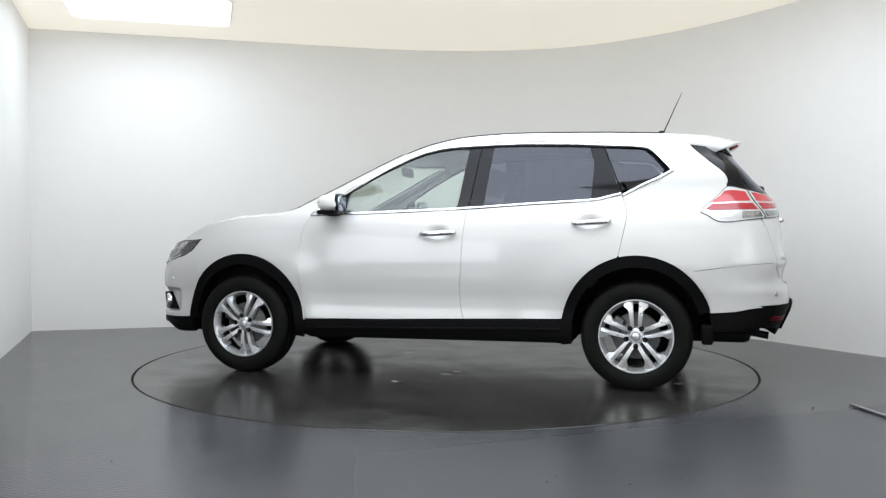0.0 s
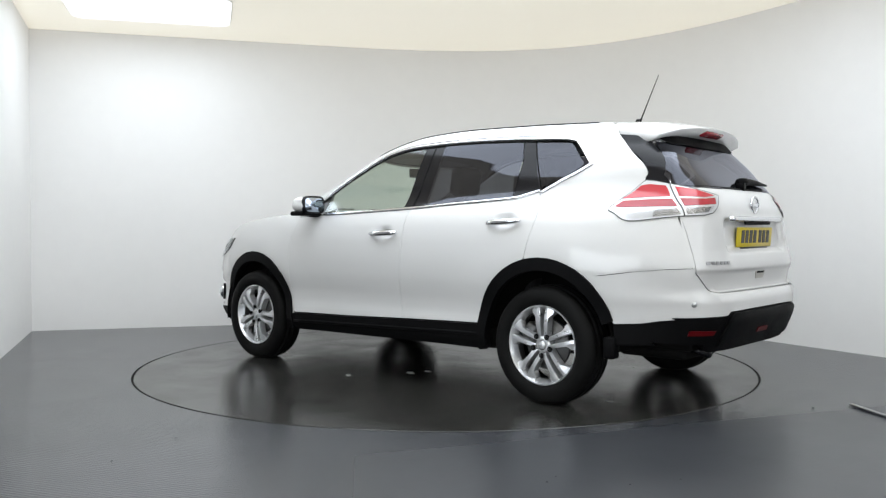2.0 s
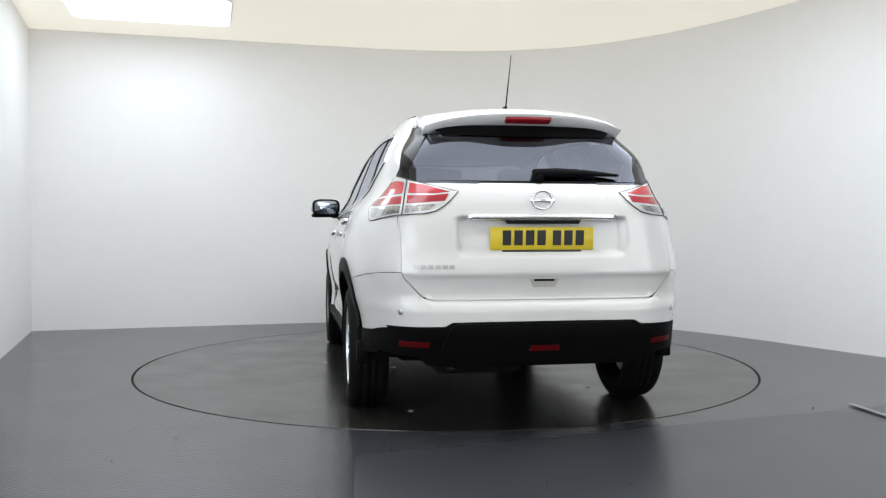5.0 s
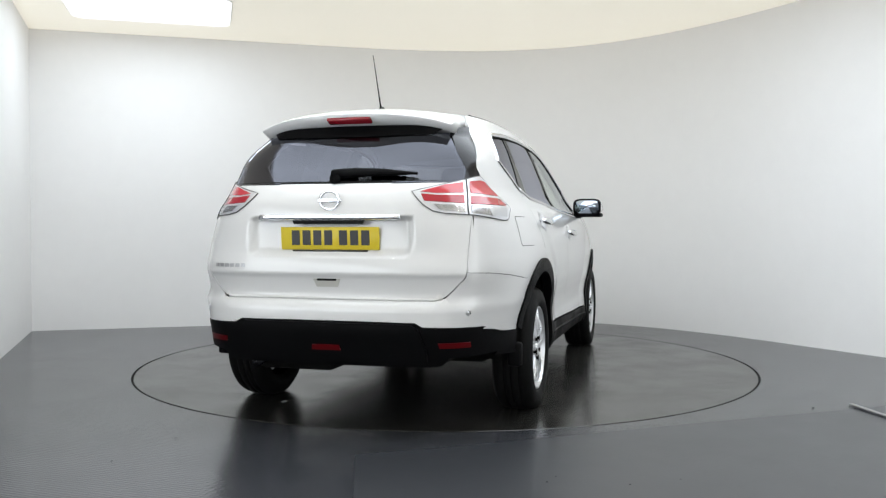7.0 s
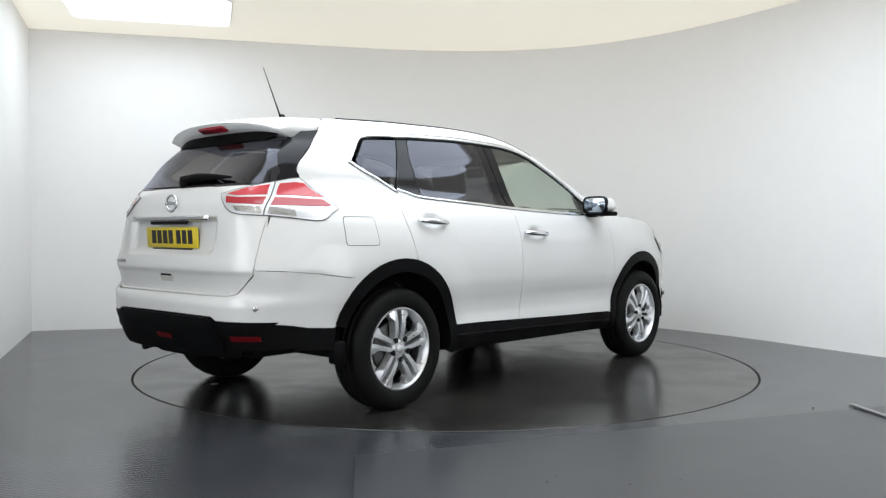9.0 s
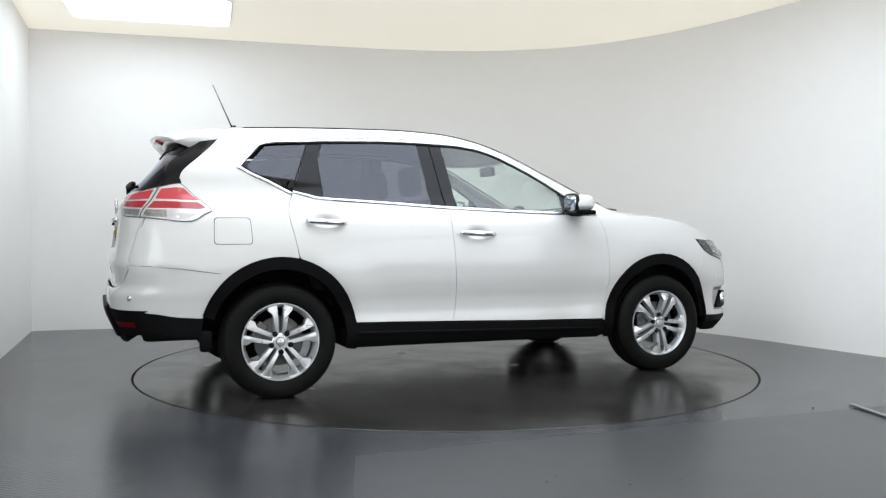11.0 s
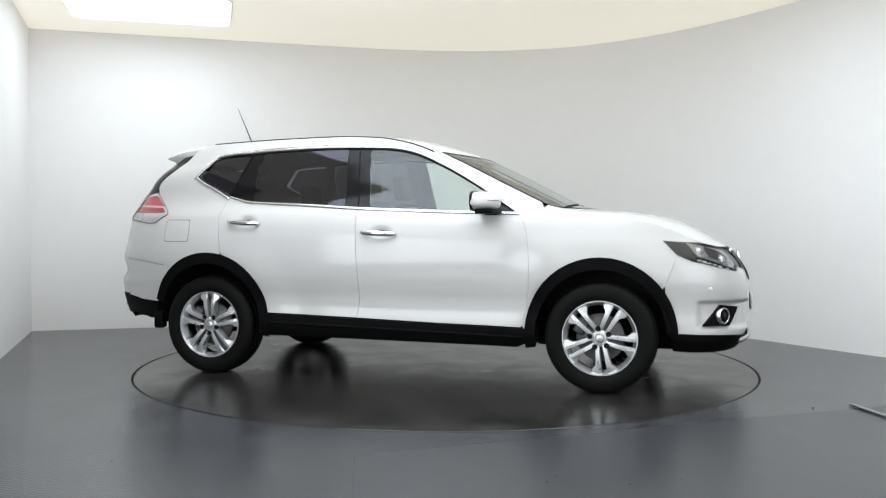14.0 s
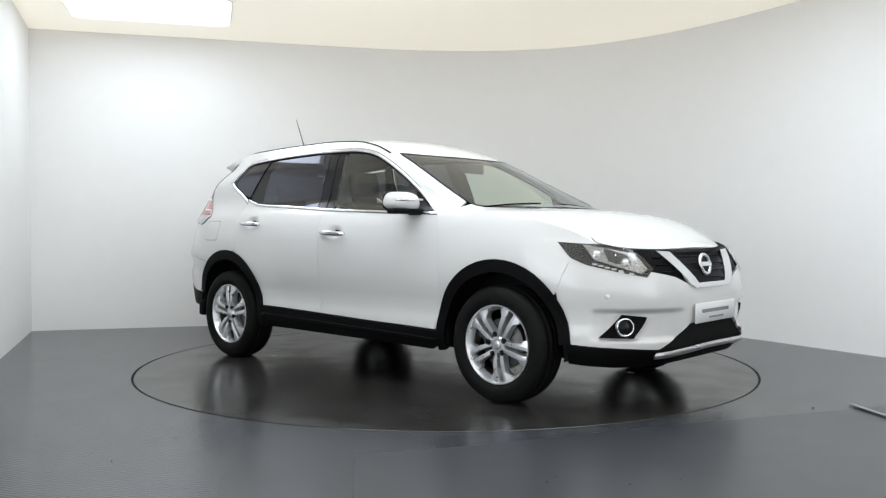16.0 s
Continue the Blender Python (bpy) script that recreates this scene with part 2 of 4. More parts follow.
for k in range(6):
    downlight(1.5 + 0.4 * (k % 3), -3.1 - 0.5 * (k // 3))
    downlight(-1.9 + 0.4 * (k % 3), -3.3 - 0.5 * (k // 3))

bm = bmesh.new()
tube(bm, [(x, -3.1 + 0.05 * x, CEILING - 0.004) for x in np.linspace(-3.3, 4.3, 12)], 0.012, 6)
tagged(part("trim", bm, M_GAP), "thin dark joint strip across the ceiling", "trim", kind="structure")

RIM = 2.236
bm = bmesh.new()
outer = [bm.verts.new((20 * math.cos(2 * math.pi * i / 96), 20 * math.sin(2 * math.pi * i / 96), 0)) for i in range(96)]
inner = [bm.verts.new(((RIM + 0.006) * math.cos(2 * math.pi * i / 96), (RIM + 0.006) * math.sin(2 * math.pi * i / 96), 0)) for i in range(96)]
lower = [bm.verts.new((v.co.x, v.co.y, -0.06)) for v in inner]
for i in range(96):
    j = (i + 1) % 96
    bm.faces.new((outer[i], outer[j], inner[j], inner[i]))
    bm.faces.new((inner[i], inner[j], lower[j], lower[i]))
bm.faces.new(lower)
tagged(part("floor", bm, M_FLOOR, smooth=False), "dark grey satin studio floor with fine studs", "floor", kind="structure")

turntable = empty("turntable", "round grey floor turntable with thin dark rim", "turntable")
bm = bmesh.new()
lathe(bm, [(0.0, 0.0), (0.6, 0.0), (1.2, 0.0), (1.8, 0.0), (RIM - 0.012, 0.0), (RIM - 0.009, -0.003), (RIM - 0.009, -0.05)], 128, "Z")
bmesh.ops.remove_doubles(bm, verts=bm.verts, dist=1e-5)
bmesh.ops.recalc_face_normals(bm, faces=bm.faces)
part("deck", bm, M_DISC, turntable, smooth=False)
# black ring added in the gap round the deck, for the shade there
bm = bmesh.new()
lathe(bm, [(RIM - 0.0085, -0.03), (RIM - 0.0085, -0.004), (RIM + 0.004, -0.004), (RIM + 0.004, -0.03)], 128, "Z")
part("rim_gap_ring", bm, M_GAP, turntable, "black ring for the shade in the rim gap")
# bare flakes and scuffs on the deck
chips = random.Random(4)
for cx, cy, size in ((-0.15, 0.55, 0.05), (-0.2, 0.42, 0.03), (0.4, -0.35, 0.035), (0.1, 0.9, 0.025), (-1.2, -0.7, 0.025), (1.3, 0.5, 0.03), (1.5, -0.3, 0.02), (-1.7, 0.5, 0.025)):
    bm = bmesh.new()
    loop = [(cx + size * chips.uniform(0.5, 1.2) * math.cos(a), cy + size * chips.uniform(0.3, 0.8) * math.sin(a)) for a in np.linspace(0, 2 * math.pi, 10)[:-1]]
    prism(bm, loop, 0.001, lambda u, v, h: Vector((u, v, h + 0.0004)))
    part("worn_patch", bm, M_FLAKE, turntable, smooth=False)

# the smoother vinyl sheet laid over the front of the floor
bm = bmesh.new()
prism(bm, [(-0.4, -2.69), (0.0, -2.56), (1.2, -2.09), (2.29, -1.7), (4.2, -1.0), (4.2, -8.9), (0.2, -8.9)], 0.003, lambda u, v, h: Vector((u, v, h + 0.0005)))
tagged(part("floor_sheet", bm, M_MAT, smooth=False), "smooth grey vinyl sheet laid over the floor", "floor sheet", kind="structure")

bm = bmesh.new()
specks = random.Random(7)
for sx, sy, sr in [(-1.29, -2.38, 0.007), (2.06, -1.68, 0.008)] + [(specks.uniform(-2.6, 2.6), specks.uniform(-3.6, -2.3), specks.uniform(0.002, 0.005)) for _ in range(14)]:
    prism(bm, [(sx + sr * math.cos(a), sy + sr * math.sin(a)) for a in (0, 1.3, 2.4, 3.6, 5)], 0.001, lambda u, v, h: Vector((u, v, h + 0.004)))
tagged(part("floor_grit", bm, M_GAP, smooth=False), "scattered dark specks of grit on the floor", "grit", kind="stuff")

bm = bmesh.new()
bar = Matrix.Translation((2.295, -1.63, 0.004)) @ pose(0, 0, 0, 0, 0, -82)
box(bm, 0, 0.9, -0.014, 0.014, 0.0, 0.014, 0.004, 2, bar)
tagged(part("threshold_strip", bm, M_STEEL), "thin bare metal strip lying on the floor", "metal strip")
from mathutils.geometry import delaunay_2d_cdt

# ---- the car's form: x forward, y to its left, z up, the origin midway between the axles ----
def curve(*knots):
    """A smooth monotone curve through (at, value) pairs."""
    xs, ys = np.array([k[0] for k in knots], float), np.array([k[1] for k in knots], float)
    h, d = np.diff(xs), np.diff(ys) / np.diff(xs)
    m = np.zeros(len(xs))
    m[0], m[-1] = d[0], d[-1]
    for i in range(1, len(xs) - 1):
        if d[i - 1] * d[i] > 0:
            w1, w2 = 2 * h[i] + h[i - 1], h[i] + 2 * h[i - 1]
            m[i] = (w1 + w2) / (w1 / d[i - 1] + w2 / d[i])

    def at(x):
        x = min(max(x, xs[0]), xs[-1])
        i = min(max(int(np.searchsorted(xs, x)) - 1, 0), len(h) - 1)
        t = (x - xs[i]) / h[i]
        return ((1 + 2 * t) * (1 - t) ** 2 * ys[i] + t * (1 - t) ** 2 * h[i] * m[i]
                + t * t * (3 - 2 * t) * ys[i + 1] + t * t * (t - 1) * h[i] * m[i + 1])
    return at


N_FRONT = 4.8
AXLE, TYRE_R = 1.3525, 0.345
rear_n = curve((0.86, 5.6), (1.0, 5.4), (1.14, 5.4), (1.26, 6.2), (1.38, 8.0), (1.5, 5.6))   # how square the tail's corners are
half_width = curve((0.2, 0.83), (0.36, 0.882), (0.42, 0.88), (0.49, 0.873), (0.55, 0.877), (0.62, 0.89), (0.7, 0.902), (0.8, 0.907), (0.92, 0.9), (1.02, 0.88),
                   (1.1, 0.848), (1.16, 0.805), (1.22, 0.768), (1.31, 0.735), (1.38, 0.707), (1.5, 0.658), (1.6, 0.6), (1.72, 0.5))
tail_x = curve((0.2, 2.1), (0.32, 2.2), (0.42, 2.25), (0.54, 2.292), (0.645, 2.29), (0.662, 2.275), (0.675, 2.248), (0.765, 2.262), (0.79, 2.274), (0.9, 2.252), (1.0, 2.242), (1.12, 2.222),
               (1.19, 2.188), (1.25, 2.138), (1.31, 2.075), (1.44, 1.965), (1.5, 1.925), (1.6, 1.85), (1.72, 1.75))
nose_x = curve((0.2, 2.1), (0.28, 2.19), (0.34, 2.236), (0.4, 2.246), (0.5, 2.248), (0.62, 2.248), (0.72, 2.228), (0.82, 2.175), (0.9, 2.12), (0.98, 2.075), (1.72, 2.06))
# height along the car's middle: hood, windscreen, roof
mid_height = curve((-2.1, 1.59), (-1.9, 1.622), (-1.48, 1.672), (-1.0, 1.691), (-0.6, 1.695), (-0.2, 1.68), (0.08, 1.64), (0.26, 1.59), (0.45, 1.514), (0.65, 1.42), (0.85, 1.318),
                   (1.05, 1.214), (1.16, 1.162), (1.24, 1.145), (1.5, 1.127), (1.7, 1.095), (1.87, 1.04), (1.985, 0.978), (2.05, 0.936), (2.12, 0.897), (2.2, 0.8))
top_sweep = curve((-2.1, 0.0), (-0.6, 0.0), (0.1, 0.1), (0.6, 0.15), (1.1, 0.16), (1.4, 0.1), (1.8, 0.13), (2.25, 0.16))
top_crown = curve((-2.1, 0.045), (-1.5, 0.06), (0.0, 0.046), (0.5, 0.023), (1.0, 0.01), (1.5, 0.03), (2.2, 0.03))

top_reach = curve((-2.1, 0.66), (0.3, 0.69), (0.7, 0.74), (1.0, 0.82), (1.3, 0.87), (2.2, 0.84))


def skin_y(x, z):
    """Half the width of the side skin at x, z."""
    a, n = (nose_x(z), N_FRONT) if x > 0 else (tail_x(z), rear_n(z))
    u = min(abs(x) / a, 0.9999)
    y = half_width(z) * (1 - u ** n) ** (1 / n)
    for wx in (AXLE, -AXLE):
        r = math.hypot(x - wx, z - TYRE_R)
        if 0.3 < r < 0.75 and z > 0.2:
            y += 0.014 * (0.5 - 0.5 * math.cos(math.pi * min(1, (0.75 - r) / 0.25)))
    return y


def top_z(x, y):
    """Height of the hood, windscreen and roof."""
    v = abs(y) / top_reach(x)
    return mid_height(x + top_sweep(x) * v * v) - top_crown(x) * v * v - 0.03 * v ** 8


def top_edge(x):
    """Where the side skin meets the top: its height."""
    lo, hi = 0.75, 1.72
    for _ in range(30):
        m = (lo + hi) / 2
        lo, hi = (m, hi) if top_z(x, skin_y(x, m)) > m else (lo, m)
    return lo


def on_side(sign, lift=0.0):
    """A map from (x, z) to the side skin; sign +1 is the car's left."""
    def at(x, z):
        return Vector((x, sign * (skin_y(x, z) + lift), z))
    return at


def on_top(lift=0.0):
    def at(x, y):
        return Vector((x, y, top_z(x, y) + lift))
    return at


def round_end(end, lift=0.0):
    """A map from (q, z) to the skin round the tail (end -1) or the nose (end +1). q is metres from the middle, to the left positive:
    up to 0.9 across the end, then 0.9 + (a - |x|) along the side."""
    def at(q, z):
        a, n, b = (nose_x(z), N_FRONT, half_width(z)) if end > 0 else (tail_x(z), rear_n(z), half_width(z))
        s, k = (1 if q >= 0 else -1), abs(q)
        u, v = (1.0, k / 0.9) if k <= 0.9 else (1 - (k - 0.9) / a, 1.0)
        r = (u ** n + v ** n) ** (1 / n)
        x, y = a * u / r, b * v / r
        if x < a * 0.93:
            y = max(y, skin_y(end * x, z))
        if lift:
            g = Vector(((u / r) ** (n - 1) / a, (v / r) ** (n - 1) / b)).normalized()
            x, y = x + g.x * lift, y + g.y * lift
        return Vector((end * x, s * y, z))
    return at


def q_of_y(y, z, end):
    n, v = (N_FRONT if end > 0 else rear_n(z)), min(abs(y) / half_width(z), 0.999)
    t = v / (1 - v ** n) ** (1 / n)
    if t > 1:
        t2 = (1 - v ** n) ** (1 / n) / v
        a = nose_x(z) if end > 0 else tail_x(z)
        return math.copysign(0.9 + a * (1 - t2), y)
    return math.copysign(0.9 * t, y)


def x_of_y(y, z, end):
    n, a = (N_FRONT, nose_x(z)) if end > 0 else (rear_n(z), tail_x(z))
    return end * a * (1 - (abs(y) / half_width(z)) ** n) ** (1 / n)


def q_of_x(x, z, end):
    n, a = (N_FRONT, nose_x(z)) if end > 0 else (rear_n(z), tail_x(z))
    u = min(abs(x) / a, 0.999)
    t = u / (1 - u ** n) ** (1 / n)
    if t > 1:
        return 0.9 * (1 - u ** n) ** (1 / n) / u
    return 0.9 + a * (1 - t)


def dense(loop, step):
    """Points along a closed loop, no further apart than step."""
    out = []
    for (a, b), (c, d) in zip(loop, loop[1:] + loop[:1]):
        n = max(1, int(math.hypot(c - a, d - b) / step + 0.5))
        out += [(a + (c - a) * i / n, b + (d - b) * i / n) for i in range(n)]
    return out


def smooth_line(pts, n=6):
    """A rounded open line through pts."""
    p = [pts[0]] + list(pts) + [pts[-1]]
    out = []
    for i in range(1, len(p) - 2):
        a, b, c, d = (np.array(p[i + k], float) for k in (-1, 0, 1, 2))
        for k in range(n):
            t = k / n
            out.append(tuple(0.5 * (2 * b + (c - a) * t + (2 * a - 5 * b + 4 * c - d) * t * t + (3 * b - a - 3 * c + d) * t ** 3)))
    return out + [tuple(pts[-1])]


def shrunk(loop, by):
    """The loop moved inwards."""
    area = sum(a[0] * b[1] - b[0] * a[1] for a, b in zip(loop, loop[1:] + loop[:1]))
    s = 1 if area > 0 else -1
    out = []
    for i in range(len(loop)):
        a, b, c = (np.array(loop[(i + k) % len(loop)]) for k in (-1, 0, 1))
        d, e = (b - a) / (np.linalg.norm(b - a) + 1e-9), (c - b) / (np.linalg.norm(c - b) + 1e-9)
        n = np.array((-d[1] - e[1], d[0] + e[0]))
        n = n / max(np.linalg.norm(n), 0.5)
        out.append(tuple(b + s * by * n))
    return out


def normal_at(to, u, v, centre):
    e = 0.004
    n = (to(u + e, v) - to(u - e, v)).cross(to(u, v + e) - to(u, v - e))
    n.normalize()
    return n if n.dot(to(u, v) - centre) > 0 else -n


CORE = Vector((0.0, 0.0, 0.75))


def panel_mesh(pieces, mat, cell=0.035, depth=0.018, gap=0.0015):
    """A mesh of curved panels. Each piece is (loop, map): a closed loop of (u, v) laid on the car's skin by the map, with a turned-in edge."""
    from_verts, faces, normals = [], [], []
    for loop, to in pieces:
        edge = dense(shrunk(loop, gap), cell)
        us, vs = [p[0] for p in edge], [p[1] for p in edge]
        seg = np.array(edge)
        nxt = np.roll(seg, -1, 0) - seg
        inner = []
        for u in np.arange(min(us) + cell / 2, max(us), cell):
            for v in np.arange(min(vs) + cell / 2, max(vs), cell):
                w = np.array((u, v)) - seg
                t = np.clip((w * nxt).sum(1) / np.maximum((nxt * nxt).sum(1), 1e-12), 0, 1)
                if np.hypot(*(w - t[:, None] * nxt).T).min() > cell * 0.4:
                    inner.append((u, v))
        n = len(edge)
        got = delaunay_2d_cdt([Vector(p) for p in edge + inner], [], [list(range(n))], 1, 1e-6)
        base = len(from_verts)
        centre = Vector((max(-1.2, min(1.2, to(*edge[0]).x)), 0.0, 0.75))
        for co in got[0]:
            from_verts.append(to(co.x, co.y))
            normals.append(normal_at(to, co.x, co.y, centre))
        for tri in got[2]:
            if len(tri) < 3:
                continue
            a, b, c = (from_verts[base + k] for k in tri[:3])
            flip = (b - a).cross(c - a).dot(normals[base + tri[0]]) < 0
            faces.append([base + k for k in (tri[::-1] if flip else tri)])
        if depth:
            top = len(from_verts)
            mid = sum((to(*p) for p in edge), Vector()) / n
            for p in edge:
                q, nn = to(*p), normal_at(to, *p, centre)
                from_verts += [q, q - nn * depth]
                normals += [Vector((0, 0, 0))] * 2
            for i in range(n):
                j = (i + 1) % n
                f = [top + 2 * i, top + 2 * j, top + 2 * j + 1, top + 2 * i + 1]
                a, b, c = (from_verts[k] for k in f[:3])
                area = (b - a).cross(c - a)
                away = (a + b) / 2 - mid
                faces.append(f if area.dot(away) > 0 else f[::-1])
    me = bpy.data.meshes.new("panel")
    me.from_pydata(from_verts, [], faces)
    for f in me.polygons:
        f.use_smooth = True
    me.normals_split_custom_set_from_vertices(normals)
    me.materials.append(mat)
    return me


def panel(name, loop, to, mat, parent, label="", **more):
    return place(name, panel_mesh([(loop, to)], mat, **more), parent, label)


def ribbon(name, line, to, width, height, mat, parent, label=""):
    """A moulding with a rounded section along an open line of (u, v) on the skin."""
    bm = bmesh.new()
    rows = []
    for i, p in enumerate(line):
        a, b = Vector(line[max(i - 1, 0)]), Vector(line[min(i + 1, len(line) - 1)])
        d = (b - a).normalized()
        s = Vector((-d.y, d.x)) * width / 2
        co = to(*p)
        n = normal_at(to, *p, Vector((co.x * 0.5, 0, 0.75)))
        q0, q1 = to(p[0] - s.x, p[1] - s.y), to(p[0] + s.x, p[1] + s.y)
        rows.append([bm.verts.new(c) for c in (q0 - n * 0.006, q0 + n * height * 0.6, (q0 * 0.7 + q1 * 0.3) + n * height, (q0 * 0.3 + q1 * 0.7) + n * height, q1 + n * height * 0.6, q1 - n * 0.006)])
    for a, b in zip(rows, rows[1:]):
        for k in range(5):
            bm.faces.new((a[k], b[k], b[k + 1], a[k + 1]))
    bm.faces.new(rows[0])
    bm.faces.new(rows[-1][::-1])
    bmesh.ops.recalc_face_normals(bm, faces=bm.faces)
    return part(name, bm, mat, parent, label)


def arch(cx, cz, r_top, r_side, a0, a1, n=24):
    """Points on a wheel arch from angle a0 to a1, in degrees."""
    out = []
    for i in range(n + 1):
        a = radians(a0 + (a1 - a0) * i / n)
        r = r_side + (r_top - r_side) * max(0.0, math.sin(a)) ** 1.5
        out.append((cx + r * math.cos(a), cz + r * math.sin(a)))
    return out


def qs(end, *marks):
    """Loop points for round_end: ("x" or "y", metres, height) each."""
    return [((q_of_x if k == "x" else q_of_y)(v, z, end), z) for k, v, z in marks]

# ---- the car ----
car = empty("suv_car", "pearl white five-door family SUV with black cladding parked on the turntable", "car")
REAR_C, FRONT_C = (-AXLE + 0.007, 0.343), (AXLE, 0.333)
BELT = [(-1.246, 1.226), (-1.156, 1.203), (-1.055, 1.184), (-0.641, 1.161), (-0.256, 1.137), (0.276, 1.115), (0.85, 1.097)]
TOPLINE = [(-1.132, 1.553), (-1.028, 1.561), (-0.803, 1.57), (-0.577, 1.576), (-0.313, 1.573), (-0.085, 1.562), (0.104, 1.523), (0.291, 1.442), (0.477, 1.342), (0.624, 1.251), (0.85, 1.097)]
belt_z = curve(*BELT)
SPLIT = [(-0.253, 1.134), (-0.235, 0.844), (-0.221, 0.6), (-0.224, 0.5), (-0.243, 0.418)]
DOOR_FRONT = [(0.85, 1.097), (0.885, 1.026), (0.904, 0.952), (0.92, 0.733), (0.9, 0.511), (0.866, 0.39)]
DOOR_REAR = [(-1.246, 1.226), (-1.275, 1.15), (-1.285, 1.079), (-1.26, 0.953), (-1.235, 0.826)]
SILL = [(-0.9, 0.436), (-0.243, 0.417), (0.31, 0.4), (0.866, 0.388)]
D_SEAM = [(-1.6, 1.625), (-1.624, 1.6), (-1.69, 1.52), (-1.773, 1.442), (-1.862, 1.365), (-1.892, 1.314), (-1.882, 1.262)]
QUARTER_OUT = [(-1.252, 1.215), (-1.382, 1.285), (-1.47, 1.325), (-1.545, 1.368), (-1.55, 1.385), (-1.44, 1.505), (-1.39, 1.532), (-1.288, 1.545), (-1.132, 1.553)]


def belt_between(x0, x1):
    n = 10
    return [(x0 + (x1 - x0) * i / n, belt_z(x0 + (x1 - x0) * i / n)) for i in range(n + 1)]


def edge_between(x0, x1, n=16, drop=0.0):
    return [(x0 + (x1 - x0) * i / n, top_edge(x0 + (x1 - x0) * i / n) - drop) for i in range(n + 1)]


def rear_arch(a0, a1, grow=0.0):
    return arch(*REAR_C, 0.487 + grow, 0.452 + grow, a0, a1)


def front_arch(a0, a1, grow=0.0):
    return arch(*FRONT_C, 0.487 + grow, 0.45 + grow, a0, a1)


top_line = smooth_line(TOPLINE)


def on_door(s):
    """The doors' skin, with a hollow behind each handle."""
    def at(x, z):
        y = skin_y(x, z)
        for cx, cz in ((-1.062, 1.05), (-0.07, 0.98)):
            r = math.hypot((x - cx) / 0.11, (z - cz) / 0.056)
            if r < 1:
                y -= 0.032 * (0.5 + 0.5 * math.cos(math.pi * r))
        return Vector((x, s * y, z))
    return at


def car_side(s):
    side, proud = on_side(s), on_side(s, 0.004)
    # doors
    front = panel("front_door", smooth_line(SPLIT)[::-1] + belt_between(-0.253, 0.85)[1:] + smooth_line(DOOR_FRONT)[1:] + [SILL[2]], on_door(s), M_PAINT, car, cell=0.022)
    rear_edge = smooth_line(DOOR_REAR)
    low = [p for p in rear_arch(8, 80) if p[1] > 0.436 and p[0] > -1.235]
    rear = panel("rear_door", belt_between(-0.253, -1.246) + rear_edge[1:-1] + low[::-1] + [SILL[0]] + smooth_line(SPLIT)[::-1][:-1], on_door(s), M_PAINT, car, cell=0.022)
    # fender, from the door to the bumper
    low = [p for p in front_arch(4, 176) if p[0] < 1.737]
    loop = smooth_line(DOOR_FRONT)[::-1][1:] + edge_between(0.86, 1.95, 20) + [(1.97, 0.9), (1.9, 0.89), (1.8, 0.832), (1.735, 0.66)] + low
    panel("front_fender", loop, side, M_PAINT, car, gap=0.0)
    # body side from the roof down behind the rear door
    low = [p for p in rear_arch(60, 172) if p[0] < -1.24 and p[1] > 0.6]
    rail = edge_between(-1.6, 0.86, 40)
    loop = (top_line + rail[::-1] + [(-1.66, 1.56)] + smooth_line(D_SEAM)[8:] + [(x_of_y(y, z, -1), z) for y, z in ((0.63, 1.25), (0.66, 1.18), (0.692, 1.08), (0.689, 0.95), (0.687, 0.85), (0.687, 0.796))] + [(-2.08, 0.792), (-1.896, 0.775), (-1.7, 0.748)]
            + [p for p in low[::-1] if p[1] > 0.75] + smooth_line(DOOR_REAR)[::-1][1:-1] + smooth_line(QUARTER_OUT)[1:-1])
    panel("rear_quarter", loop, side, M_PAINT, car)
    # black side glass and pillars
    inner = on_side(s, -0.006)
    glassy = on_side(s, -0.003)
    panel("quarter_window", smooth_line([(-1.235, 1.24), (-1.383, 1.303), (-1.48, 1.352), (-1.506, 1.38), (-1.48, 1.415), (-1.4, 1.5), (-1.36, 1.515), (-1.13, 1.53)]), glassy, M_TINT, car, "dark privacy glass", depth=0)
    panel("rear_door_window", [(-1.072, 1.436), (-1.037, 1.537), (-0.7, 1.552), (-0.396, 1.555), (-0.356, 1.148), (-0.7, 1.168), (-1.056, 1.19)], glassy, M_TINT, car, "dark privacy glass", depth=0)
    up = [(x, z - 0.024) for x, z in top_line if -0.229 < x < 0.6]
    panel("front_door_window", [(-0.176, 1.128)] + [(-0.229, 1.535)] + up + [(0.604, 1.226), (0.6, 1.108), (0.2, 1.12)], glassy, M_CLEAR, car, "clear glass", depth=0)
    panel("pillar_trim", [(-0.396, 1.558), (-0.229, 1.555), (-0.176, 1.13), (-0.356, 1.143)], inner, M_GLOSSBLACK, car, "gloss black", gap=0.0)
    panel("pillar_trim", [(-1.125, 1.542), (-1.037, 1.548), (-1.072, 1.436), (-1.056, 1.186), (-1.15, 1.21), (-1.247, 1.238)], inner, M_GLOSSBLACK, car, "gloss black", gap=0.0)
    panel("mirror_sail", [(0.6, 1.25), (0.62, 1.24), (0.82, 1.108), (0.6, 1.108)], inner, M_GLOSSBLACK, car, "gloss black", gap=0.0)
    # chrome and rubber round the windows
    ribbon("chrome_trim", smooth_line(QUARTER_OUT[:-1] + [(x, z) for x, z in TOPLINE[:-1]] + [(0.84, 1.108)], 5), on_side(s, 0.0), 0.02, 0.009, M_CHROME, car)
